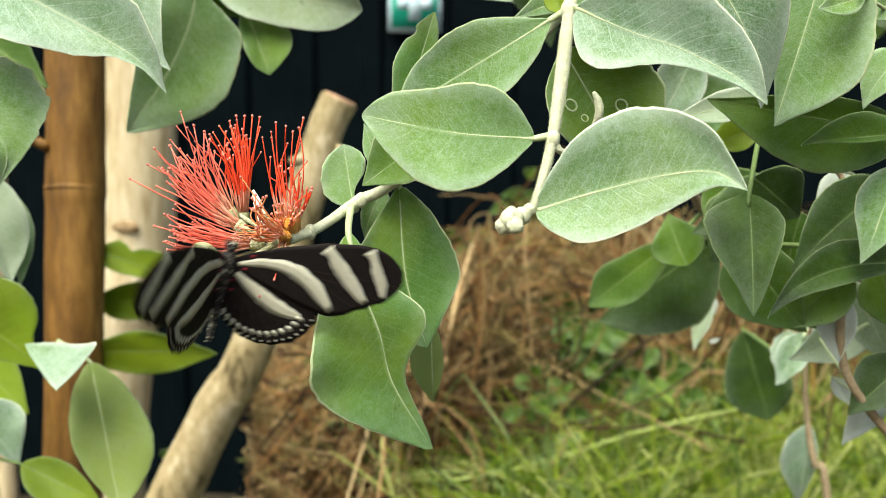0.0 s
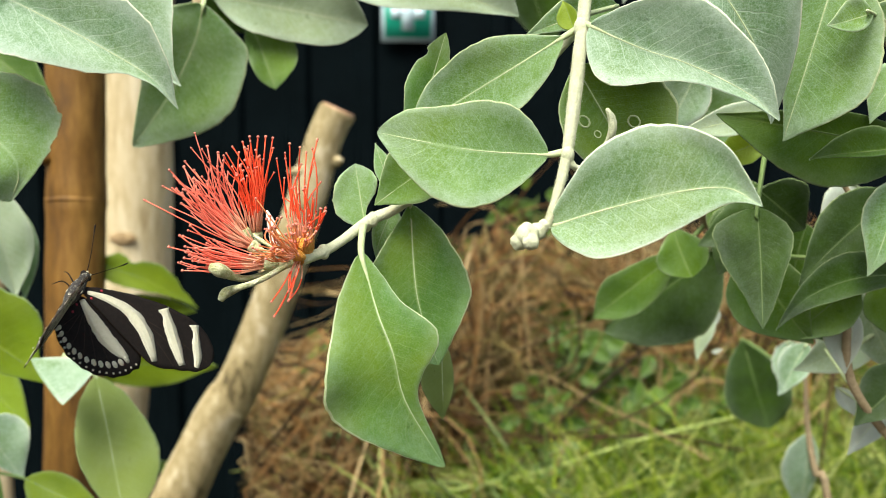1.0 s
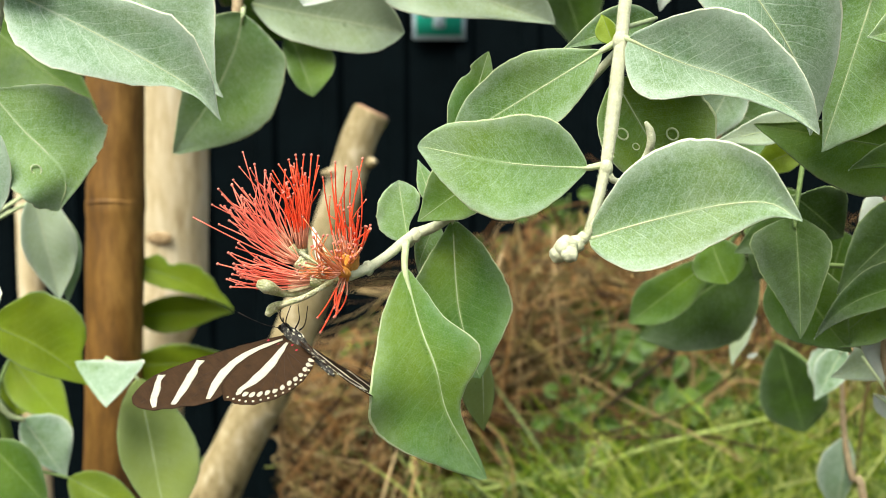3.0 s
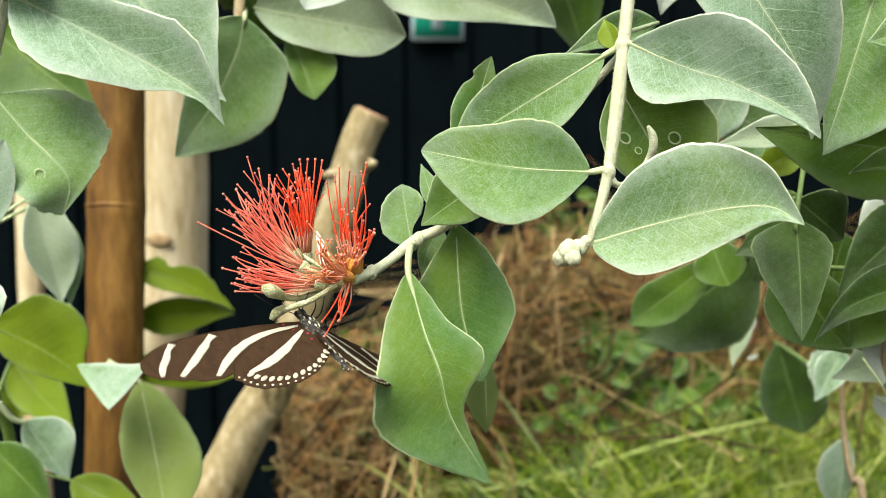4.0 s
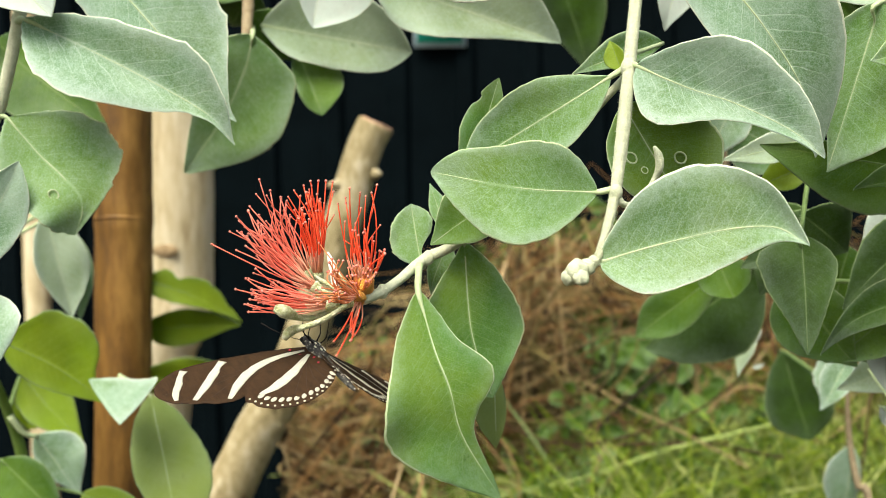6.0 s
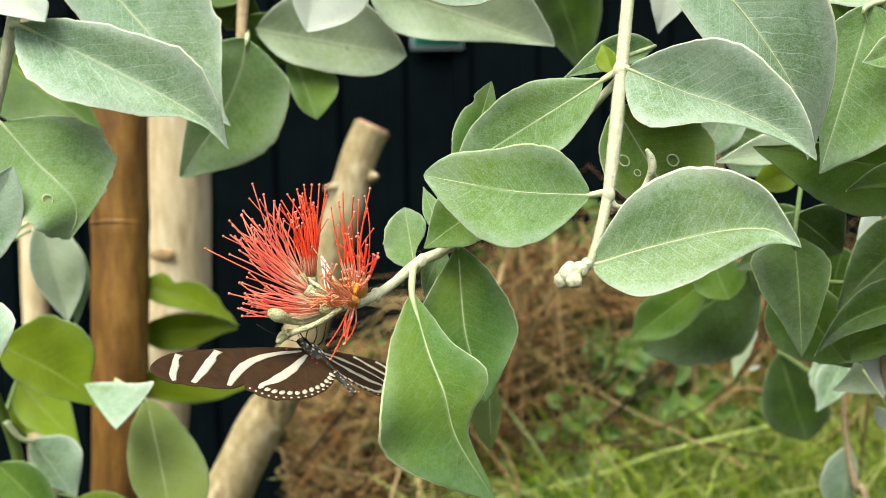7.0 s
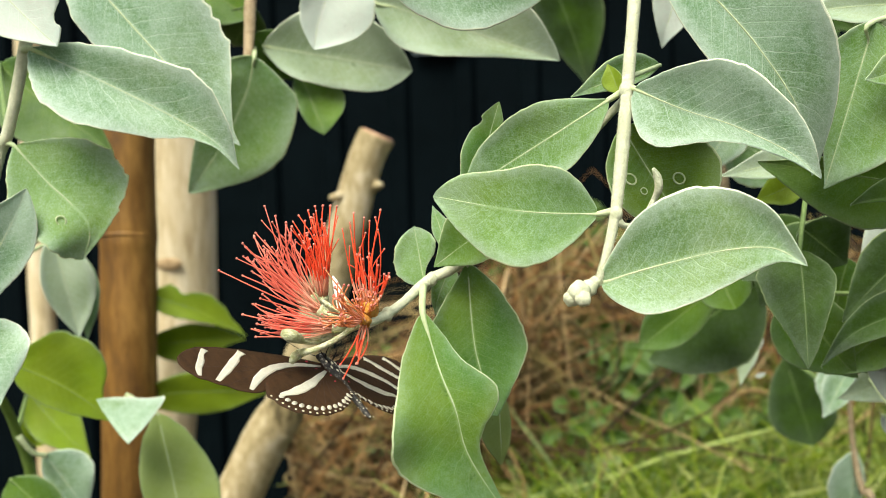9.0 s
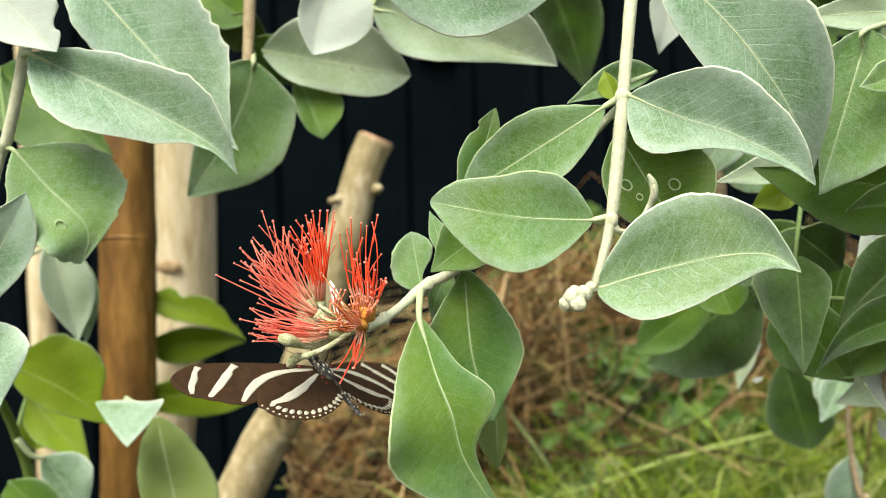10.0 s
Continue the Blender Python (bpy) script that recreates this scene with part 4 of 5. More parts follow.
leaf(upper, (-0.0847, 0.4329, 1.0623), (-0.0167, 0.4214, 1.0486), (0.00994, 0.01989, 0.02238, 0.01989, 0.01193), (0.00746, 0.01193, 0.01293, 0.01193, 0.00845), fold=10, skin=UNDER, pet=(-0.0883, 0.4330, 1.0638), wave=0.02, twist=8)
leaf(upper, (-0.0699, 0.4398, 1.0517), (-0.0579, 0.4316, 1.0218), (0.00716, 0.01279, 0.01483, 0.01432, 0.00921), (0.00358, 0.00563, 0.00665, 0.00614, 0.00409), fold=14, skin=MOSS, pet=(-0.0878, 0.4328, 1.0613))
leaf(upper, (-0.0314, 0.4021, 1.0766), (0.0454, 0.3939, 1.0491), (0.00952, 0.01903, 0.02260, 0.02022, 0.01047), (0.01142, 0.01475, 0.01094, 0.00619, 0.00214), fold=12, skin=UNDER, pet=(-0.0241, 0.4067, 1.0937), wave=0.02, twist=6)
leaf(upper, (-0.0434, 0.3868, 1.0969), (-0.0575, 0.3879, 1.0557), 0.02031, 0.00923, 0.62, 0.6, fold=14, skin=PALE, pet=(-0.0466, 0.4180, 1.1085), ql=0.6)
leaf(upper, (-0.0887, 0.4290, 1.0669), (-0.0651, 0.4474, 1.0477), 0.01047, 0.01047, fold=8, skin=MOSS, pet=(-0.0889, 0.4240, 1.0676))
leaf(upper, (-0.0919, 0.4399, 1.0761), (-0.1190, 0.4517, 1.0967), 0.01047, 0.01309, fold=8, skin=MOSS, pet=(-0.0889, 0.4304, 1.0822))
leaf(upper, (-0.0897, 0.4404, 1.0813), (-0.1067, 0.4691, 1.0668), 0.01071, 0.01071, fold=8, skin=DEEP_SHADED, pet=(-0.0889, 0.4304, 1.0822))
leaf(upper, (0.0615, 0.6065, 1.1318), (0.0916, 0.6196, 1.0545), 0.02498, 0.01784, fold=8, skin=DEEP_SHADED, under=DEEP_SHADED, pet=(-0.0216, 0.4067, 1.0937))

# ---- the low shoots on the left ----
low = thing("leafy_shoot", "low young shoot with yellow-green and grey leaves", "shoot", "shrub branches")
twig(low, [(-0.22, 0.5, -0.04, 0.006), (-0.22, 0.5, 0.35, 0.005), (*(-0.2242, 0.4657, 0.7141), 0.004), (*(-0.2181, 0.4671, 0.8361), 0.003), (*(-0.2170, 0.4511, 0.8796), 0.0024), (*(-0.2163, 0.4333, 0.9040), 0.002), (*(-0.2178, 0.4249, 0.9221), 0.0018)], MOSS, n=26)
twig(low, [(*(-0.2165, 0.4509, 0.8782), 0.0018), (*(-0.2119, 0.4550, 0.8682), 0.0014), (*(-0.2070, 0.4598, 0.8646), 0.0012)], RIB, n=10)
leaf(low, (-0.2054, 0.4241, 0.9197), (-0.1630, 0.4405, 0.8865), (0.01840, 0.02247, 0.02354, 0.01876, 0.00200), (0.00597, 0.01032, 0.01120, 0.00806, 0.00276), fold=5, via=[(-0.1855, 0.4320, 0.9069)], skin=FRESH, under=FRESH, bites=((1, 0.84, 0.09, 0.4),), pet=(-0.2178, 0.4249, 0.9221))
leaf(low, (-0.1656, 0.4221, 0.9025), (-0.1466, 0.4063, 0.8860), (0.00383, 0.00982, 0.01583, 0.02186, 0.02100), (0.00060, 0.00090, 0.00100, 0.00090, 0.00060), fold=4, cup=-0.1, skin=GREY, under=UNDER, rib=False)
leaf(low, (-0.2127, 0.4702, 0.8621), (-0.1923, 0.4719, 0.8304), 0.01615, 0.00750, 0.45, 0.45, fold=10, ql=0.5, skin=GREY, pet=(-0.2075, 0.4598, 0.8652))
leaf(low, (-0.2200, 0.4475, 0.8570), (-0.1885, 0.4441, 0.8243), 0.01259, 0.01915, fold=6, twist=20, skin=MOSS, pet=(-0.2185, 0.4643, 0.8491))
leaf(low, (-0.1901, 0.4700, 0.8314), (-0.1483, 0.4679, 0.8119), 0.00981, 0.01154, fold=10, skin=FRESH, pet=(-0.2181, 0.4674, 0.8390))
leaf(low, (-0.1430, 0.4380, 0.8911), (-0.1277, 0.4241, 0.8254), 0.01989, 0.01466, 0.6, 0.5, fold=8, ql=0.55, skin=LIME, under=FRESH, pet=(-0.1555, 0.4321, 0.9022))
leaf(low, (-0.1954, 0.4552, 0.9783), (-0.1879, 0.4647, 0.9247), 0.01423, 0.01040, 0.5, 0.5, fold=16, skin=UNDER, pet=(-0.2220, 0.4382, 0.9574))
leaf(low, (-0.1996, 0.4698, 0.9734), (-0.1828, 0.4645, 0.9233), 0.01118, 0.00559, 0.5, 0.5, fold=10, skin=FELT, pet=(-0.2220, 0.4382, 0.9574))
leaf(low, (-0.2726, 0.5893, 0.8667), (-0.2334, 0.5848, 0.8241), 0.01606, 0.01427, fold=10, skin=FRESH, under=FRESH, pet=(-0.2170, 0.4511, 0.8796))
leaf(low, (-0.2780, 0.6051, 0.8255), (-0.2670, 0.6097, 0.8695), 0.01427, 0.01427, fold=10, skin=FRESH, under=FRESH, pet=(-0.2170, 0.4511, 0.8796))
mid_shoot = thing("leafy_shoot", "dark green leaves on a shoot beside the trunk", "shoot", "shrub branches")
twig(mid_shoot, [(-0.25, 0.74, -0.04, 0.005), (*(-0.2579, 0.6779, 0.4664), 0.004), (*(-0.2518, 0.7000, 0.7718), 0.003), (*(-0.2445, 0.6973, 0.8422), 0.0024), (*(-0.2424, 0.7026, 0.8926), 0.002), (*(-0.2416, 0.7044, 0.9094), 0.0016)], MOSS, n=20)
leaf(mid_shoot, (-0.2273, 0.6672, 0.8428), (-0.1363, 0.6674, 0.8440), 0.01699, 0.01780, 0.5, 0.5, fold=4, twist=24, ql=0.5, qr=0.5, skin=FRESH, under=FRESH, pet=(-0.2437, 0.6973, 0.8422))
leaf(mid_shoot, (-0.2166, 0.6672, 0.9158), (-0.1515, 0.6815, 0.8822), (0.01238, 0.00854, 0.01377, 0.01231, 0.00438), (0.00718, 0.01011, 0.00817, 0.00365, 0.00039), fold=5, via=[(-0.1859, 0.6720, 0.9043)], skin=FRESH, under=FRESH, pet=(-0.2424, 0.7031, 0.8968), ragged=3.0, bites=((1, 0.33, 0.06, 0.2), (1, 0.82, 0.05, 0.2)))
leaf(mid_shoot, (-0.2282, 0.6908, 0.8755), (-0.1549, 0.6914, 0.8817), 0.01416, 0.01416, 0.5, 0.4, fold=8, twist=14, skin=FRESH, under=FRESH, pet=(-0.2428, 0.7017, 0.8842))

# ---- the shrub on the right ----
shrub = thing("shrub", "dense shrub with dark glossy upper leaves, darkened further for shade, and pale undersides", "shrub", "shrub branches")
twig(shrub, [(0.42, 0.55, -0.02, 0.012), (0.39, 0.52, 0.3, 0.01), (*(0.2341, 0.3893, 0.6849), 0.007), (*(0.1926, 0.3512, 0.8777), 0.005), (*(0.1788, 0.3310, 0.9653), 0.0045), (*(0.1667, 0.3072, 1.0210), 0.004), (*CROWN, 0.003)], BROWN_TWIG, n=44)
twig(shrub, [(0.36, 0.72, bank_height(0.36, 0.72) - 0.02, 0.006), (*(0.2944, 0.5957, 0.5613), 0.0032), (*(0.2662, 0.5793, 0.7711), 0.0026), (*(0.2582, 0.5820, 0.7938), 0.0022), (*(0.2531, 0.5852, 0.8221), 0.0018), (*(0.2481, 0.5795, 0.8598), 0.0014), (*(0.2487, 0.5727, 0.8895), 0.0014)], BROWN_TWIG, n=30)
twig(shrub, [(*(0.1926, 0.3512, 0.8777), 0.0018), (*(0.1707, 0.3442, 0.9014), 0.0016), (*(0.1618, 0.3413, 0.9190), 0.0016), (*(0.1588, 0.3346, 0.9488), 0.0014), (*(0.1592, 0.3310, 0.9612), 0.0012), (*(0.1532, 0.3337, 0.9846), 0.001), (*(0.1239, 0.3308, 0.9979), 0.001)], BROWN_TWIG, n=40)
twig(shrub, [(*(0.1262, 0.4108, 1.0392), 0.003), (*(0.1244, 0.4092, 1.0250), 0.003), (*(0.1169, 0.4073, 1.0060), 0.0028), (*(0.1350, 0.4222, 0.9621), 0.002), (*(0.2487, 0.5727, 0.8895), 0.002)], BROWN_TWIG, n=30)


def rleaf(*args, **kw):
    return leaf(shrub, *args, **kw)


rleaf((0.1217, 0.2728, 1.0465), (0.1123, 0.2837, 0.9981), (0.01124, 0.01686, 0.01895, 0.01702, 0.00578), (0.00803, 0.00996, 0.00964, 0.00482, 0.00128), fold=7, skin=FELT, pet=(0.1665, 0.3112, 1.0564), wave=0.02)
rleaf((0.1525, 0.2787, 1.0333), (0.1238, 0.2810, 1.0303), 0.00356, 0.00679, fold=10, skin=FELT, pet=(0.1684, 0.3086, 1.0334))
rleaf((0.1633, 0.3045, 0.9961), (0.0968, 0.2951, 1.0065), 0.01598, 0.00764, 0.48, 0.45, fold=8, bow=(0, -0.03), ql=0.6, skin=MOSS, pet=(0.1711, 0.3147, 0.9981))
rleaf((0.1257, 0.3320, 1.0098), (0.0936, 0.3268, 1.0017), 0.00495, 0.00571, fold=8, skin=UNDER, pet=(0.1532, 0.3337, 0.9846))
rleaf((0.1140, 0.3075, 0.9769), (0.1129, 0.2955, 0.9397), (0.00717, 0.01039, 0.00807, 0.00532, 0.00252), (0.01222, 0.01330, 0.01118, 0.00591, 0.00238), fold=9, via=[(0.1138, 0.3015, 0.9586)], skin=DEEP_SHADED, pet=(0.1249, 0.3307, 0.9979))
rleaf((0.1757, 0.3196, 0.9529), (0.1236, 0.3131, 0.9383), 0.00601, 0.00865, 0.5, 0.45, fold=18, bow=(0, -0.12), skin=DEEP_SHADED, under=UNDER, pet=(0.1789, 0.3303, 0.9594))
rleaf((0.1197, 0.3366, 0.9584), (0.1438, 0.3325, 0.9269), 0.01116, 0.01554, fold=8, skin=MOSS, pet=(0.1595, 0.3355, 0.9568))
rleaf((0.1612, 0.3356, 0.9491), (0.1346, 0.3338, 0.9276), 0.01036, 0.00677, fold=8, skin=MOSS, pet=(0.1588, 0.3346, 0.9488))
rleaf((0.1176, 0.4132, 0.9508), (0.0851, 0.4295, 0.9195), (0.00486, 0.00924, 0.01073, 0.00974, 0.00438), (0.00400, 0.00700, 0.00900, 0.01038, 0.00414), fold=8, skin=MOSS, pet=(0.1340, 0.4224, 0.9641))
rleaf((0.1439, 0.4323, 0.9507), (0.0953, 0.4550, 0.9085), (0.01197, 0.02448, 0.02638, 0.02077, 0.01076), (0.00600, 0.00700, 0.00500, 0.00300, 0.00200), fold=7, skin=DEEP_SHADED, pet=(0.1355, 0.4220, 0.9612))
rleaf((0.1704, 0.3279, 0.9810), (0.1358, 0.3252, 0.9500), 0.01063, 0.01160, fold=8, skin=DEEP_SHADED, pet=(0.1762, 0.3275, 0.9791))
rleaf((0.1641, 0.3086, 0.9871), (0.1510, 0.3033, 0.9552), 0.00829, 0.00865, fold=9, skin=FELT, pet=(0.1740, 0.3232, 0.9850))
rleaf((0.2365, 0.6606, 0.8633), (0.2588, 0.6630, 0.7984), 0.02265, 0.02265, 0.6, 0.6, fold=8, ql=0.5, qr=0.5, skin=DEEP_SHADED, pet=(0.2515, 0.5884, 0.8505))
rleaf((0.2113, 0.4936, 0.8948), (0.1969, 0.4908, 0.8669), 0.00773, 0.00892, fold=12, skin=GREY, pet=(0.2446, 0.5629, 0.8913))
rleaf((0.1645, 0.3433, 0.9374), (0.1601, 0.3409, 0.9145), 0.00369, 0.01026, fold=14, skin=PALE, pet=(0.1621, 0.3418, 0.9231))
rleaf((0.1712, 0.3587, 0.9414), (0.1881, 0.3548, 0.9096), 0.01028, 0.00899, fold=10, skin=UNDER, pet=(0.1588, 0.3346, 0.9488))
rleaf((0.1894, 0.3452, 0.9140), (0.1670, 0.3435, 0.8941), 0.00833, 0.01082, fold=8, skin=DEEP_SHADED, pet=(0.1856, 0.3408, 0.9192))
rleaf((0.1905, 0.3634, 0.8963), (0.1735, 0.3616, 0.8769), 0.00528, 0.00572, fold=14, skin=PALE, pet=(0.1899, 0.3482, 0.8961))
rleaf((0.2545, 0.5848, 0.8186), (0.2549, 0.5986, 0.7614), 0.00642, 0.01570, fold=10, skin=GREY, pet=(0.2516, 0.5853, 0.8221))
# pale leaf added in place of a bright patch of background between leaves
rleaf((0.1731, 0.3631, 0.9818), (0.1578, 0.3617, 0.9657), 0.00728, 0.00771, fold=10, skin=PALE, pet=(0.1532, 0.3337, 0.9846))
rleaf((0.1167, 0.3847, 1.0296), (0.1050, 0.3968, 0.9999), 0.01040, 0.00994, fold=10, skin=GREY, pet=(0.1244, 0.4095, 1.0274))
rleaf((0.1266, 0.3359, 0.9996), (0.1095, 0.3404, 0.9916), 0.00589, 0.00667, fold=8, skin=FRESH, pet=(0.1249, 0.3307, 0.9975))
rleaf((0.1574, 0.2967, 0.9967), (0.1222, 0.2891, 0.9936), 0.00171, 0.00754, 0.4, 0.5, fold=12, skin=MOSS, pet=(0.1680, 0.3097, 0.9980))
rleaf((0.1563, 0.2975, 1.0217), (0.1423, 0.2938, 1.0043), 0.00586, 0.00690, fold=10, skin=FELT, pet=(0.1663, 0.3072, 1.0210))
rleaf((0.1763, 0.3444, 0.9497), (0.1827, 0.3416, 0.9253), 0.01026, 0.00985, fold=8, skin=MOSS, pet=(0.1811, 0.3344, 0.9510))
rleaf((0.1885, 0.3668, 0.9269), (0.1651, 0.3948, 0.9024), 0.00904, 0.00904, fold=8, skin=UNDER, pet=(0.1621, 0.3418, 0.9231))
rleaf((0.1592, 0.4969, 0.9150), (0.1519, 0.4938, 0.8854), 0.00654, 0.00357, fold=12, skin=UNDER, pet=(0.1351, 0.4216, 0.9572))
rleaf((0.1438, 0.2985, 1.0549), (0.1090, 0.2981, 1.0529), 0.00535, 0.00535, fold=10, skin=UNDER, pet=(0.1674, 0.3104, 1.0493))
rleaf((0.1289, 0.2662, 1.0329), (0.1163, 0.2658, 1.0290), 0.00353, 0.00546, fold=10, skin=FELT, pet=(0.1670, 0.3080, 1.0281))
rleaf((0.0919, 0.3610, 1.0824), (0.0818, 0.3681, 1.0506), 0.00985, 0.00856, fold=12, skin=PALE, pet=(0.1262, 0.4105, 1.0369))
rleaf((0.1152, 0.3952, 1.0166), (0.1481, 0.3935, 0.9970), 0.01190, 0.01427, fold=8, skin=FELT, pet=(0.1244, 0.4092, 1.0250))
rleaf((0.1264, 0.3919, 0.9809), (0.1568, 0.3894, 0.9519), 0.01427, 0.01427, fold=8, skin=MOSS, pet=(0.1350, 0.4222, 0.9621))

rleaf((0.1627, 0.4957, 0.9136), (0.1634, 0.4947, 0.9042), 0.00178, 0.00178, skin=PALE, under=PALE, pet=(0.2432, 0.5728, 0.8895), rib=False)
rleaf((0.1604, 0.4933, 0.8900), (0.1664, 0.4934, 0.8918), 0.00119, 0.00149, skin=PALE, under=PALE, pet=(0.2474, 0.5795, 0.8598), rib=False)
rleaf((0.1733, 0.3955, 0.9174), (0.1857, 0.3942, 0.9051), 0.00523, 0.00333, fold=14, skin=PALE, under=PALE, ragged=4.0, pet=(0.1707, 0.3442, 0.9014))
rleaf((0.1824, 0.3933, 0.8961), (0.1906, 0.3920, 0.8843), 0.00381, 0.00333, fold=10, skin=PALE, under=PALE, ragged=4.0, pet=(0.1707, 0.3442, 0.9014))
rleaf((0.2214, 0.5428, 0.8862), (0.2192, 0.5397, 0.8556), 0.01112, 0.00851, fold=8, skin=GREY, ragged=5.0, pet=(0.2494, 0.5810, 0.8738))
rleaf((0.1691, 0.3574, 0.9380), (0.1364, 0.3419, 0.9325), 0.00625, 0.00250, fold=20, bow=(0.02, 0.14), skin=DEEP_SHADED, under=UNDER, pet=(0.1855, 0.3422, 0.9314))

# leaves inside the shrub, their shade put into near-black and olive skins
rleaf((0.1539, 0.3720, 0.9745), (0.1161, 0.3780, 0.9589), 0.013, 0.013, fold=8, skin=DEEP_SHADED)
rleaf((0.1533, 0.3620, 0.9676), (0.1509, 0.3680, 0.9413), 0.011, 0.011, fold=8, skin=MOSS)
rleaf((0.1455, 0.3850, 0.9735), (0.1288, 0.3910, 0.9447), 0.014, 0.014, fold=8, skin=DEEP_SHADED)
rleaf((0.1299, 0.3500, 0.9811), (0.1498, 0.3560, 0.9661), 0.012, 0.012, fold=8, skin=DEEP_SHADED)
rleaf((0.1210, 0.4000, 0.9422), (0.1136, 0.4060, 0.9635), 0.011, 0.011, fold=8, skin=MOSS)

# ---- the shrub farther back ----
behind = thing("shrub", "dense dark green shrub farther back, its leaves close together", "shrub", "shrub branches")
rnd = random.Random(77)
for k in range(9):
    x0 = 0.2 + 0.045 * k
    y0 = 0.7 + 0.05 * (k % 3)
    top = Vector((x0 + rnd.uniform(-0.03, 0.05), y0, rnd.uniform(1.1, 1.25)))
    foot = Vector((x0 + 0.42, y0 + 0.1, bank_height(x0 + 0.42, y0 + 0.1) - 0.01))
    mid_ = Vector((x0 + 0.22 + rnd.uniform(-0.03, 0.03), y0 + 0.05, 1.02))
    twig(behind, [(*foot, 0.004), (*mid_, 0.003), (*top, 0.0012)], BROWN_TWIG, n=14, sides=7)
    path = spline([tuple(foot), tuple(mid_), tuple(top)], 40)
    for j in range(9):
        c = Vector(path[22 + 2 * j if 22 + 2 * j < 40 else 39])
        if c.z < 0.9:
            continue
        ang = rnd.uniform(0, 6.283)
        d = Vector((math.cos(ang), rnd.uniform(-0.7, 0.1), math.sin(ang) * 0.8 - 0.2)).normalized()
        ln = rnd.uniform(0.04, 0.062)
        b = c + d * 0.012
        leaf(behind, b, b + d * ln, ln * 0.27, ln * 0.27, skin=rnd.choice((DEEP_SHADED, DEEP_SHADED, MOSS, MOSS, MOSS, FELT)), pet=tuple(c), twist=rnd.uniform(-40, 40))


# ---- the butterfly ----
WING_TOP = grainy("wing_upper", [(0.3, (0.006, 0.005, 0.005)), (0.7, (0.016, 0.012, 0.01))], 900, rough=0.7, bumpy=0.3, dist=0.0002, spec=0.1)
WING_UNDER = grainy("wing_under", [(0.3, (0.018, 0.009, 0.0035)), (0.7, (0.046, 0.023, 0.009))], 700, (1, 0.3, 1), 0.7, 0.3, 0.0002, spec=0.12)
WING_CREAM = grainy("wing_cream", [(0.3, (0.74, 0.72, 0.55)), (0.7, (0.88, 0.86, 0.72))], 900, rough=0.7, bumpy=0.2, dist=0.0002)
wt = WING_CREAM.node_tree
wb = wt.nodes["Principled BSDF"]
wtr = wt.nodes.new("ShaderNodeBsdfTranslucent")
wt.links.new(wb.inputs["Base Color"].links[0].from_socket, wtr.inputs[0])
wms = wt.nodes.new("ShaderNodeMixShader")
wms.inputs[0].default_value = 0.5
wt.links.new(wb.outputs[0], wms.inputs[1])
wt.links.new(wtr.outputs[0], wms.inputs[2])
wt.links.new(wms.outputs[0], wt.nodes["Material Output"].inputs[0])
WING_RED = grainy("wing_red", [(0.3, (0.25, 0.006, 0.02)), (0.7, (0.42, 0.02, 0.045))], 900, rough=0.7)
BODY = grainy("insect_body", [(0.42, (0.008, 0.007, 0.006)), (0.56, (0.035, 0.03, 0.025)), (0.64, (0.4, 0.38, 0.3))], 900, rough=0.7, bumpy=0.6, dist=0.0003)
VEIN = grainy("wing_vein", [(0.3, (0.014, 0.008, 0.005)), (0.7, (0.04, 0.022, 0.013))], 900, rough=0.7, spec=0.2)
MM = 0.00105


def plate(bm, rows, z, camber, mi_top=0, mi_low=1, side=1):
    """A thin plate over rows of (x, y) places, top and underside apart by 2 z."""
    up = [[bm.verts.new((side * x * MM, y * MM, (camber(x, y) + z) * MM)) for x, y in r] for r in rows]
    lo = [[bm.verts.new((side * x * MM, y * MM, (camber(x, y) - z) * MM)) for x, y in r] for r in rows]
    flip = side < 0
    for i in range(len(rows) - 1):
        for j in range(len(rows[0]) - 1):
            q = [up[i][j], up[i + 1][j], up[i + 1][j + 1], up[i][j + 1]]
            w = [lo[i][j], lo[i][j + 1], lo[i + 1][j + 1], lo[i + 1][j]]
            f = bm.faces.new(q if flip else q[::-1])
            f.material_index = mi_top
            f = bm.faces.new(w if flip else w[::-1])
            f.material_index = mi_low
    ring = [(i, 0) for i in range(len(rows))] + [(len(rows) - 1, j) for j in range(1, len(rows[0]))]
    ring += [(i, len(rows[0]) - 1) for i in range(len(rows) - 2, -1, -1)] + [(0, j) for j in range(len(rows[0]) - 2, 0, -1)]
    for (a, b), (c, d) in zip(ring, ring[1:] + ring[:1]):
        bm.faces.new((up[a][b], lo[a][b], lo[c][d], up[c][d])).material_index = mi_low
    bmesh.ops.recalc_face_normals(bm, faces=bm.faces)


def smooth_at(x, xs, ys):
    k = max(i for i in range(len(xs) - 1) if xs[i] <= x + 1e-9)
    t = (x - xs[k]) / (xs[k + 1] - xs[k])
    return ys[k] + (ys[k + 1] - ys[k]) * t


SWEEP = radians(14)


def fore(a, b):
    """From the forewing's own axis to the hinge's space, in millimetres."""
    return 1.2 + a * math.cos(SWEEP) - b * math.sin(SWEEP), 3 + a * math.sin(SWEEP) + b * math.cos(SWEEP)


def hind(r, deg):
    a = radians(deg - 3)
    return 1.2 + r * math.cos(a), 1 + r * math.sin(a)


def fore_camber(x, y):
    return 0.9 * math.sin(min(max(x / 42, 0), 1) * math.pi) + 0.05 * math.sin(x * 0.9 + y * 0.7)


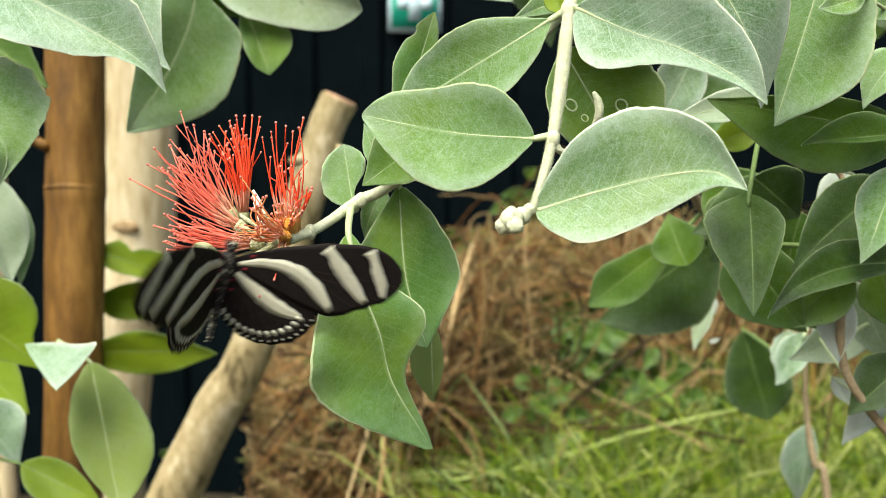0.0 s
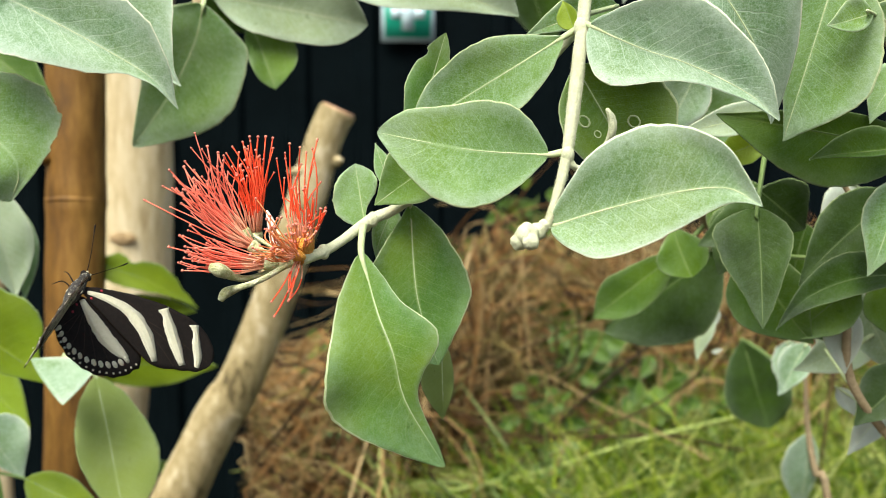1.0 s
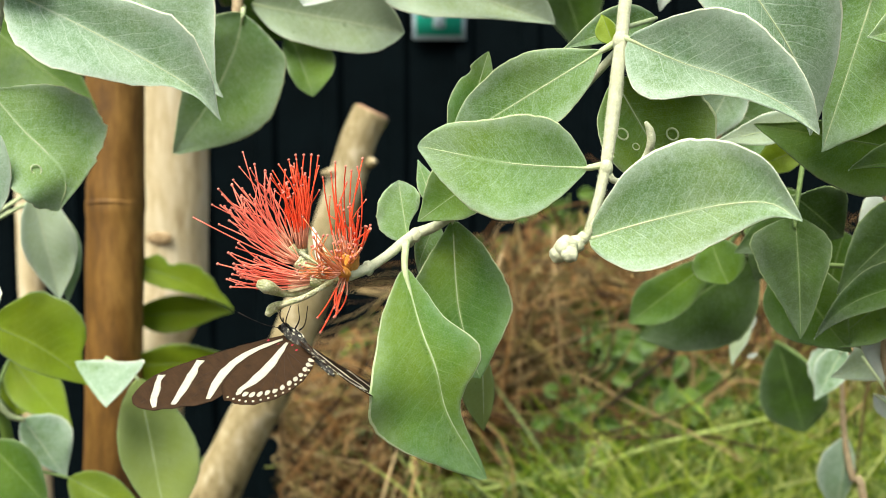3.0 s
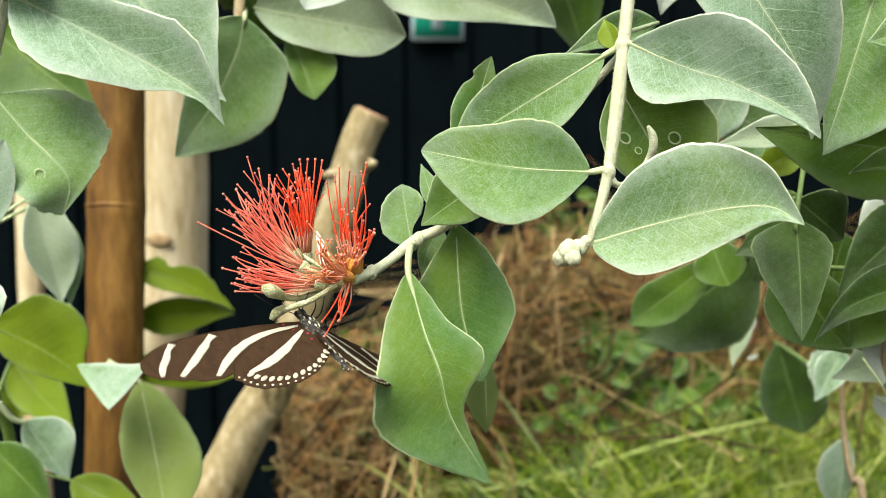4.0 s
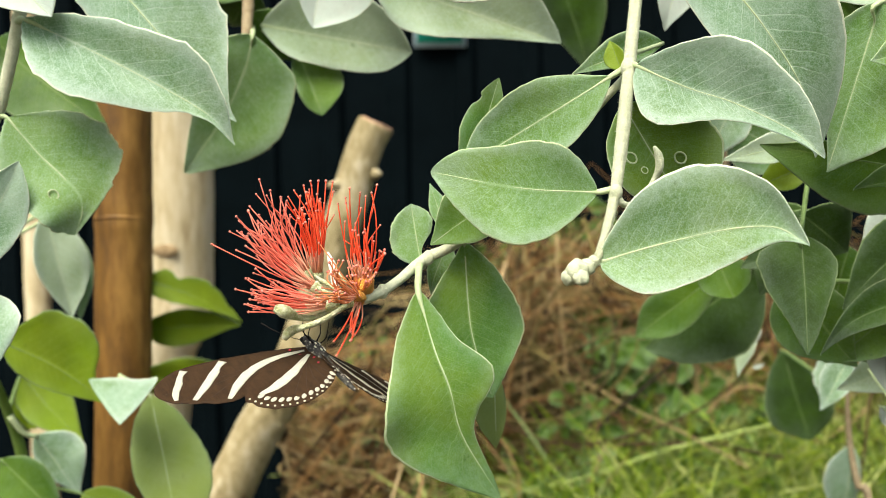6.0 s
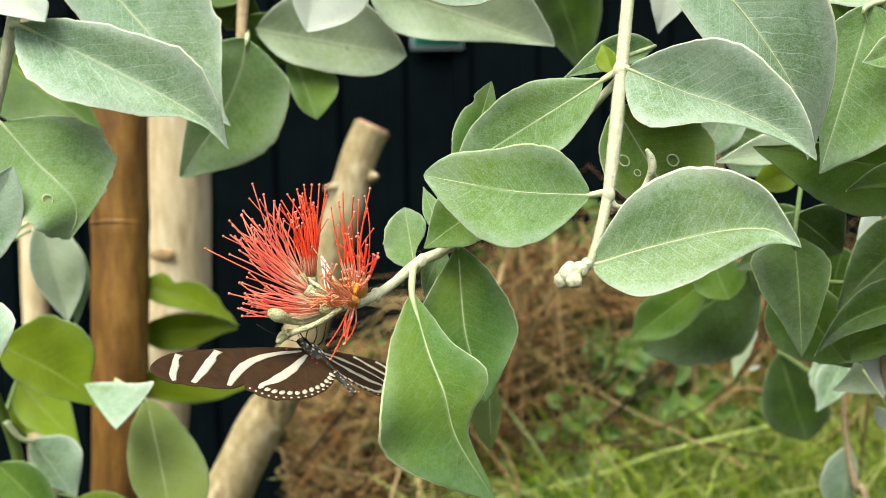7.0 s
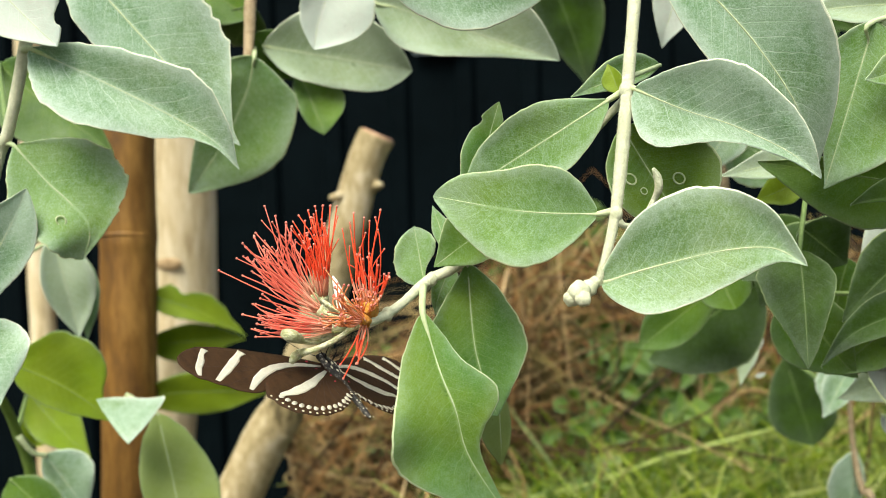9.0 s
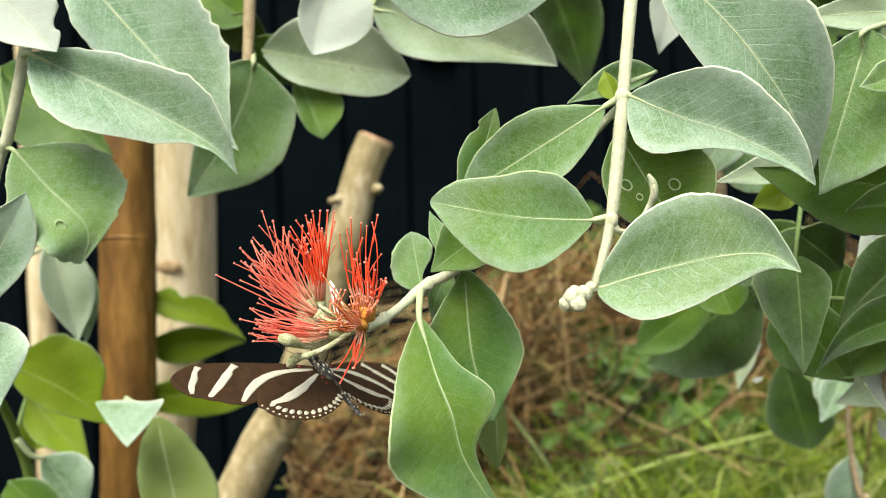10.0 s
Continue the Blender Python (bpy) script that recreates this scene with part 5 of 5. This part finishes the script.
def hind_camber(x, y):
    return -0.35 + 0.7 * math.sin(min(max(x / 42, 0), 1) * math.pi) + 0.06 * math.sin(x * 0.9 - y)


def band(line, to_wing, camber, side, parent, material, name, z=0.14, seed=1):
    """A marking through both faces of a wing: places along it with their widths."""
    rnd = random.Random(seed)
    pts = spline(line, 18)
    rows = []
    for i, (a, b, w) in enumerate(pts):
        d = np.array(pts[min(i + 1, 17)][:2]) - np.array(pts[max(i - 1, 0)][:2])
        d = d / (np.linalg.norm(d) + 1e-9)
        s = np.array((-d[1], d[0]))
        w1, w2 = w * rnd.uniform(0.54, 0.66), w * rnd.uniform(0.54, 0.66)
        rows.append([to_wing(*(np.array((a, b)) + s * w1 * k / 1.0)) if k > 0 else to_wing(*(np.array((a, b)) + s * w2 * k)) for k in (-1, -0.5, 0, 0.5, 1)])
    bm = bmesh.new()
    plate(bm, rows, z, camber, 0, 0, side)
    return part(name, bm, material, parent)


def dot(x, y, r, camber, side, parent, material, name, z=0.12, stretch=1.0, turn=0.0):
    bm = bmesh.new()
    bmesh.ops.create_cone(bm, cap_ends=True, segments=9, radius1=1, radius2=1, depth=2 * z)
    c, s = math.cos(turn), math.sin(turn)
    for v in bm.verts:
        px, py = v.co.x * r * stretch, v.co.y * r
        v.co = Vector((side * (x + px * c - py * s) * MM, (y + px * s + py * c) * MM, (camber(x, y) + v.co.z) * MM))
    if side < 0:
        bmesh.ops.reverse_faces(bm, faces=bm.faces)
    return part(name, bm, material, parent)


def flat(x, y):
    return x, y


def wide_band(line, to_wing, camber, side, parent, seed):
    """A cream band through the wing, and the broader band of its upper face."""
    band(line, to_wing, camber, side, parent, WING_CREAM, "cream_band", seed=seed)
    band([(a, b, w * 1.5) for a, b, w in line], to_wing, lambda x, y: camber(x, y) + 0.09, side, parent, WING_CREAM, "cream_band", z=0.045, seed=seed + 20)


def forewing(root, side):
    us = [0.995 * (k / 44) ** 0.9 for k in range(45)]
    rows = []
    for u in us:
        top = smooth_at(u, (0, 0.1, 0.3, 0.55, 0.75, 0.85, 0.92, 0.97, 1.0), (0.9, 2.6, 4.9, 6.5, 6.4, 5.4, 3.6, 1.2, -1.3))
        low = smooth_at(u, (0, 0.1, 0.35, 0.52, 0.6, 0.78, 0.88, 0.95, 0.985, 1.0), (-0.9, -3.4, -9.4, -13.0, -13.4, -10.7, -9.2, -7.0, -4.8, -2.4))
        rag = 0.16 * math.sin(55 * u) if u > 0.55 else 0
        rows.append([fore(42 * u, low + rag + (top - low - rag) * k / 14) for k in range(15)])
    bm = bmesh.new()
    plate(bm, rows, 0.07, fore_camber, side=side)
    w = part("forewing", bm, [WING_TOP, WING_UNDER], root, "long dark forewing with cream bands")
    wide_band(((1.5, -0.3, 0.6), (7, 0.3, 1.3), (12.5, -0.3, 1.9), (17, -2.6, 2.4), (20.8, -6.6, 2.2), (24.0, -12.0, 1.0)), fore, fore_camber, side, w, 1)
    wide_band(((23.0, 5.0, 2.1), (24.6, 3.0, 1.5), (26.4, -0.2, 2.2), (29.6, -5.2, 1.9), (32.4, -9.3, 1.1)), fore, fore_camber, side, w, 2)
    wide_band(((33.4, 4.7, 1.8), (34.6, 2.4, 1.2), (35.4, -1.0, 1.6), (36.6, -4.6, 1.5), (36.9, -7.9, 0.8)), fore, fore_camber, side, w, 3)
    for tip in ((24, -12.4), (30, -10.8), (36, -8.6), (40, -4.6)):
        band(((9, 0.2, 0.13), ((9 + tip[0]) / 2 + 1, tip[1] * 0.4, 0.12), (*tip, 0.1)), fore, fore_camber, side, w, VEIN, "wing_vein", z=0.1)
    for a, b in ((3.0, -1.6), (5.0, 1.9)):
        dot(*fore(a, b), 0.4, fore_camber, side, w, WING_RED, "red_spot")
    return w


def hind_edge(deg):
    return smooth_at(deg, (-112, -98, -84, -66, -50, -32, -15, 0, 10, 16), (4.5, 9.5, 13.8, 18.8, 22.3, 24.6, 24.8, 20.8, 13.6, 6.5))


def hindwing(root, side):
    rows = []
    for k in range(33):
        deg = -112 + 128 * k / 32
        r = hind_edge(deg) * (1 + 0.012 * math.sin(k * 2.4))
        rows.append([hind(r * f, deg) for f in (0.02, *(k / 14 for k in range(1, 15)))])
    bm = bmesh.new()
    plate(bm, rows, 0.07, hind_camber, side=side)
    w = part("hindwing", bm, [WING_TOP, WING_UNDER], root, "rounded dark hindwing edged with cream dots")
    line = [(*hind(r, d), wd) for r, d, wd in ((1.6, -20, 0.8), (6, -26, 1.7), (11, -26, 2.4), (16.5, -23, 2.3), (21, -18.5, 0.8))]
    wide_band(line, flat, hind_camber, side, w, 4)
    for k in range(13):
        deg = -20 - 5.3 * k
        dot(*hind(hind_edge(deg) * 0.855, deg), 0.74 - 0.012 * k, hind_camber, side, w, WING_CREAM, "cream_dot", stretch=1.5, turn=radians(deg))
    for k in range(17):
        deg = -16 - 4.6 * k
        dot(*hind(hind_edge(deg) * 0.955, deg), 0.34, hind_camber, side, w, WING_CREAM, "cream_dot", stretch=1.0, turn=radians(deg))
    for d in (-34, -44, -54, -66, -80, -94):
        band([(*hind(r, -30 + (d + 30) * k), 0.12) for r, k in ((6, 0.5), (12, 0.85), (hind_edge(d) * 0.8, 1.0))], flat, hind_camber, side, w, VEIN, "wing_vein", z=0.1)
    for r, d in ((3.0, -66), (5.6, -74)):
        dot(*hind(r, d), 0.36, hind_camber, side, w, WING_RED, "red_spot")
    return w


def insect():
    root = thing("butterfly", "dark brown butterfly with cream-striped long wings", "butterfly")
    bm = bmesh.new()
    tube(bm, [(0, -4 * MM, 0, 1.0 * MM), (0, -1.5 * MM, 0.1 * MM, 1.7 * MM), (0, 2.5 * MM, 0.1 * MM, 1.9 * MM), (0, 5.5 * MM, 0, 1.3 * MM)], 14, 14, 0.06)
    thorax = part("thorax", bm, BODY, root)
    for k, (x, y, z) in enumerate(((1.25, 3.2, -1.1), (-1.25, 3.2, -1.1), (1.3, 0.4, -1.2), (-1.3, 0.4, -1.2), (0.7, 4.6, -1.1), (-0.7, 4.6, -1.1), (0.6, 1.8, -1.7), (-0.6, 1.8, -1.7), (0.5, -1.4, -1.5), (-0.5, -1.4, -1.5), (0.7, 1, 1.7), (-0.7, 1, 1.7))):
        bm = bmesh.new()
        bmesh.ops.create_icosphere(bm, subdivisions=2, radius=0.26 * MM)
        for v in bm.verts:
            v.co = Vector((x * MM + v.co.x, y * MM + v.co.y * 2.6, z * MM + v.co.z))
        part("pale_spot", bm, WING_CREAM, thorax)
    bm = bmesh.new()
    bmesh.ops.create_icosphere(bm, subdivisions=3, radius=1.45 * MM)
    for v in bm.verts:
        v.co = v.co + Vector((0, 6.9 * MM, 0))
    head = part("head", bm, BODY, root)
    for s in (-1, 1):
        bm = bmesh.new()
        bmesh.ops.create_icosphere(bm, subdivisions=2, radius=0.8 * MM)
        for v in bm.verts:
            v.co = v.co + Vector((s * 1.0 * MM, 7.3 * MM, 0.1 * MM))
        part("eye", bm, WING_TOP, head)
        bm = bmesh.new()
        bmesh.ops.create_icosphere(bm, subdivisions=2, radius=0.36 * MM)
        for v in bm.verts:
            v.co = v.co + Vector((s * 0.55 * MM, 8.1 * MM, 0.6 * MM))
        part("pale_spot", bm, WING_CREAM, head)
        bm = bmesh.new()
        tube(bm, [(s * 0.6 * MM, 7.9 * MM, 0.6 * MM, 0.13 * MM), (s * 3 * MM, 12 * MM, 1.6 * MM, 0.1 * MM), (s * 5.5 * MM, 16.5 * MM, 2.0 * MM, 0.1 * MM), (s * 6.8 * MM, 19 * MM, 2.0 * MM, 0.22 * MM), (s * 7.2 * MM, 20 * MM, 2.0 * MM, 0.15 * MM)], 22, 6)
        part("antenna", bm, WING_TOP, root)
        for y0, ey, ez in ((4.0, 8.5, -6.5), (2.2, 4.0, -8.0)):
            bm = bmesh.new()
            tube(bm, [(s * 1.2 * MM, y0 * MM, -1.4 * MM, 0.22 * MM), (s * 3.0 * MM, (y0 + ey) / 2 * MM, -3.2 * MM, 0.16 * MM), (s * 2.6 * MM, ey * MM, ez * MM, 0.1 * MM)], 10, 5)
            part("leg", bm, WING_TOP, root)
    bm = bmesh.new()
    tube(bm, [(0, -3 * MM, 0, 0.9 * MM), (0, -8 * MM, 0.3 * MM, 0.85 * MM), (0, -13 * MM, 0.5 * MM, 0.85 * MM), (0, -18 * MM, 0.6 * MM, 0.7 * MM), (0, -20 * MM, 0.6 * MM, 0.35 * MM)], 26, 10, 0.05)
    abdomen = part("abdomen", bm, BODY, root)
    for k in range(10):
        for s in (-1, 1):
            bm = bmesh.new()
            bmesh.ops.create_icosphere(bm, subdivisions=1, radius=0.2 * MM)
            for v in bm.verts:
                v.co = Vector((s * 0.6 * MM + v.co.x, (-4.5 - 1.75 * k) * MM + v.co.y, (0.1 + 0.05 * k + (-0.55 if k % 2 else 0.5)) * MM + v.co.z))
            part("pale_spot", bm, WING_CREAM, abdomen)
    wings = [(forewing(root, 1), 1), (hindwing(root, 1), 1), (forewing(root, -1), -1), (hindwing(root, -1), -1)]
    return root, wings


butterfly, wings = insect()


# ---- what moves ----
def motions():
    walk(butterfly, [
        (0.00, pose(-0.04113, 0.24942, 0.95909, 112.4, 7.1, 30.1)),
        (0.10, pose(-0.05300, 0.24639, 0.95747, 116.2, -4.7, 35.4)),
        (0.20, pose(-0.05805, 0.26423, 0.96079, 59.7, 4.7, 7.5)),
        (0.30, pose(-0.06961, 0.27187, 0.94529, 51.0, 4.8, -15.8)),
        (0.40, pose(-0.07772, 0.28329, 0.93802, 48.9, 12.0, 5.4)),
        (0.50, pose(-0.08806, 0.28873, 0.93625, 81.9, 15.2, -37.8)),
        (0.60, pose(-0.07709, 0.28461, 0.94297, 81.1, 12.8, -30.8)),
        (0.70, pose(-0.09769, 0.28684, 0.95231, 69.9, 32.8, 6.7)),
        (0.80, pose(-0.08647, 0.27772, 0.95095, 77.7, 54.5, 54.1)),
        (1.00, pose(-0.09031, 0.26572, 0.95501, 62.3, 51.0, 42.5)),
        (1.10, pose(-0.07279, 0.26594, 0.95563, 85.8, 56.5, 73.7)),
        (1.13, pose(-0.06926, 0.26587, 0.95385, 72.0, 29.2, 26.1)),
        (1.17, pose(-0.06573, 0.26580, 0.95207, 82.6, 2.0, -8.9)),
        (1.20, pose(-0.06220, 0.26573, 0.95029, 107.4, -13.3, -49.4)),
        (1.30, pose(-0.05683, 0.25158, 0.95258, 143.1, -28.7, -129.1)),
        (1.50, pose(-0.05109, 0.26319, 0.94815, 158.7, -10.7, -136.5)),
        (1.60, pose(-0.04446, 0.25880, 0.94722, 151.3, 6.3, -150.8)),
        (1.70, pose(-0.04647, 0.26316, 0.94213, 149.8, -19.0, -125.8)),
        (1.80, pose(-0.04294, 0.25748, 0.94369, 150.4, -20.7, -127.8)),
        (2.00, pose(-0.04179, 0.25141, 0.94726, 160.8, -19.9, -141.4)),
        (2.10, pose(-0.03987, 0.25046, 0.94813, 161.1, -18.7, -142.1)),
        (2.30, pose(-0.03916, 0.25650, 0.94639, 155.8, -13.6, -138.7)),
        (2.50, pose(-0.04091, 0.26449, 0.94648, 163.6, -11.7, -145.5)),
        (2.70, pose(-0.04070, 0.26140, 0.94529, 164.1, -11.8, -138.5)),
        (3.80, pose(-0.03618, 0.25656, 0.95209, 162.4, -13.7, -141.4)),
        (4.00, pose(-0.03605, 0.25608, 0.95124, 157.8, -11.9, -138.6)),
        (4.20, pose(-0.03717, 0.25997, 0.94871, 151.0, -10.8, -136.8)),
        (4.40, pose(-0.03671, 0.25904, 0.94878, 148.8, -11.8, -135.4)),
        (4.70, pose(-0.03705, 0.25843, 0.95017, 159.8, -12.3, -137.2)),
        (5.00, pose(-0.03801, 0.25679, 0.94968, 164.5, -9.9, -151.5)),
        (5.20, pose(-0.03773, 0.26108, 0.94836, 157.5, -12.8, -134.8)),
        (5.50, pose(-0.03714, 0.26314, 0.94858, 153.7, -12.4, -137.4)),
        (5.70, pose(-0.03889, 0.26336, 0.94824, 161.1, -13.1, -138.9)),
        (6.80, pose(-0.03823, 0.26455, 0.94835, 160.0, -13.9, -134.3)),
        (7.20, pose(-0.03795, 0.26533, 0.94872, 158.9, -13.7, -134.7)),
        (7.50, pose(-0.03796, 0.25895, 0.94977, 165.1, -13.6, -139.6)),
        (7.70, pose(-0.03751, 0.26311, 0.94877, 158.5, -13.0, -136.6)),
        (8.00, pose(-0.03698, 0.26641, 0.94917, 154.4, -14.1, -137.0)),
        (8.40, pose(-0.03723, 0.26518, 0.94862, 155.6, -13.9, -132.7)),
        (8.60, pose(-0.03792, 0.26484, 0.94935, 158.6, -13.8, -137.9)),
        (9.00, pose(-0.03674, 0.26791, 0.94801, 152.1, -13.8, -133.7)),
        (9.40, pose(-0.03739, 0.26408, 0.95048, 162.6, -13.4, -141.3)),
        (9.50, pose(-0.03973, 0.26195, 0.95033, 164.8, -10.1, -142.4)),
        (9.60, pose(-0.03723, 0.26179, 0.95087, 154.6, -12.2, -158.2)),
        (9.80, pose(-0.03797, 0.26454, 0.95011, 160.8, -13.7, -136.8)),
        (10.00, pose(-0.03931, 0.27645, 0.94691, 154.9, -11.3, -136.3)),
    ])
    # seconds, the angles by which the right and the left wings are raised, and by which the left ones are swept back
    beats = [
        (0.00, 25.7, 46.4, 0.0), (0.10, 20.6, 65.6, 0.0), (0.20, -26.2, -30.2, 0.0), (0.30, 60.0, 22.1, 0.0), (0.40, 0.0, -20.0, 0.0),
        (0.50, 27.0, 3.0, 0.0), (0.60, 60.0, 14.1, 0.0), (0.70, 30.0, 62.0, 0.0), (0.80, 18.2, 57.0, 60.0), (0.90, 24.0, 70.0, 60.0),
        (1.00, 17.4, 63.0, 60.0), (1.10, 24.2, 50.0, 30.0), (1.13, 30.0, 50.0, 20.0), (1.17, 30.0, 50.0, 20.0), (1.20, 69.1, 76.0, 0.0),
        (1.30, 75.2, 78.0, 0.0), (1.50, 71.1, 72.0, 0.0), (1.60, 50.9, 56.2, 0.0), (1.70, 26.7, 16.6, 14.8), (1.80, 16.9, 7.9, 6.1),
        (2.00, 29.3, 17.2, 16.7), (2.10, 45.7, 21.8, 31.4), (2.30, 25.1, 15.9, 12.4), (2.50, 10.8, 4.7, 0.0), (2.70, 17.0, 7.5, 4.8),
        (3.10, 40.0, 22.0, 22.0), (3.45, 12.0, 6.0, 0.0), (3.80, 50.8, 23.0, 35.4), (4.00, 30.2, 17.2, 16.8), (4.20, 12.0, 6.1, 0.4),
        (4.40, 7.3, 1.9, 0.0), (4.70, 23.7, 15.4, 11.0), (5.00, 29.7, 16.9, 15.7), (5.20, 16.1, 7.3, 4.2), (5.50, 9.8, 4.3, 0.0),
        (5.70, 21.9, 8.9, 9.4), (6.05, 30.0, 17.0, 14.0), (6.40, 12.0, 6.0, 0.0), (6.80, 19.6, 8.3, 7.5), (7.20, 20.0, 8.4, 7.8),
        (7.50, 34.3, 18.4, 20.6), (7.70, 25.7, 16.0, 12.8), (8.00, 14.9, 7.0, 3.2), (8.40, 22.2, 9.1, 10.0), (8.60, 25.0, 15.8, 12.2),
        (9.00, 10.5, 5.3, 0.0), (9.40, 33.3, 18.1, 19.5), (9.50, 41.6, 29.0, 14.0), (9.60, 55.0, 23.9, 38.2), (9.80, 30.0, 17.2, 16.7), (10.00, 15.7, 7.1, 3.5),
    ]
    for wing, side in wings:
        walk(wing, [(t, pose(0, 0, 0, 0, -a, 0) if side > 0 else pose(0, 0, 0, 0, b, 0) @ pose(0, 0, 0, 0, 0, c)) for t, a, b, c in beats])
    walk(flowering, [(0.0, pose(-0.0005, 0, 0.0025)), (0.5, pose(-0.001, 0, 0.002)), (1.0, pose(-0.001, 0, 0.0015)), (1.3, pose(-0.001, 0, 0.0006)), (1.5, pose(-0.0011, 0, -0.0008)),
                     (2.0, pose(-0.0001, 0, -0.0003)), (2.5, pose(0, 0, 0.0001)), (4.0, pose(0, 0, 0)), (10.0, pose(0, 0, 0))])


motions()
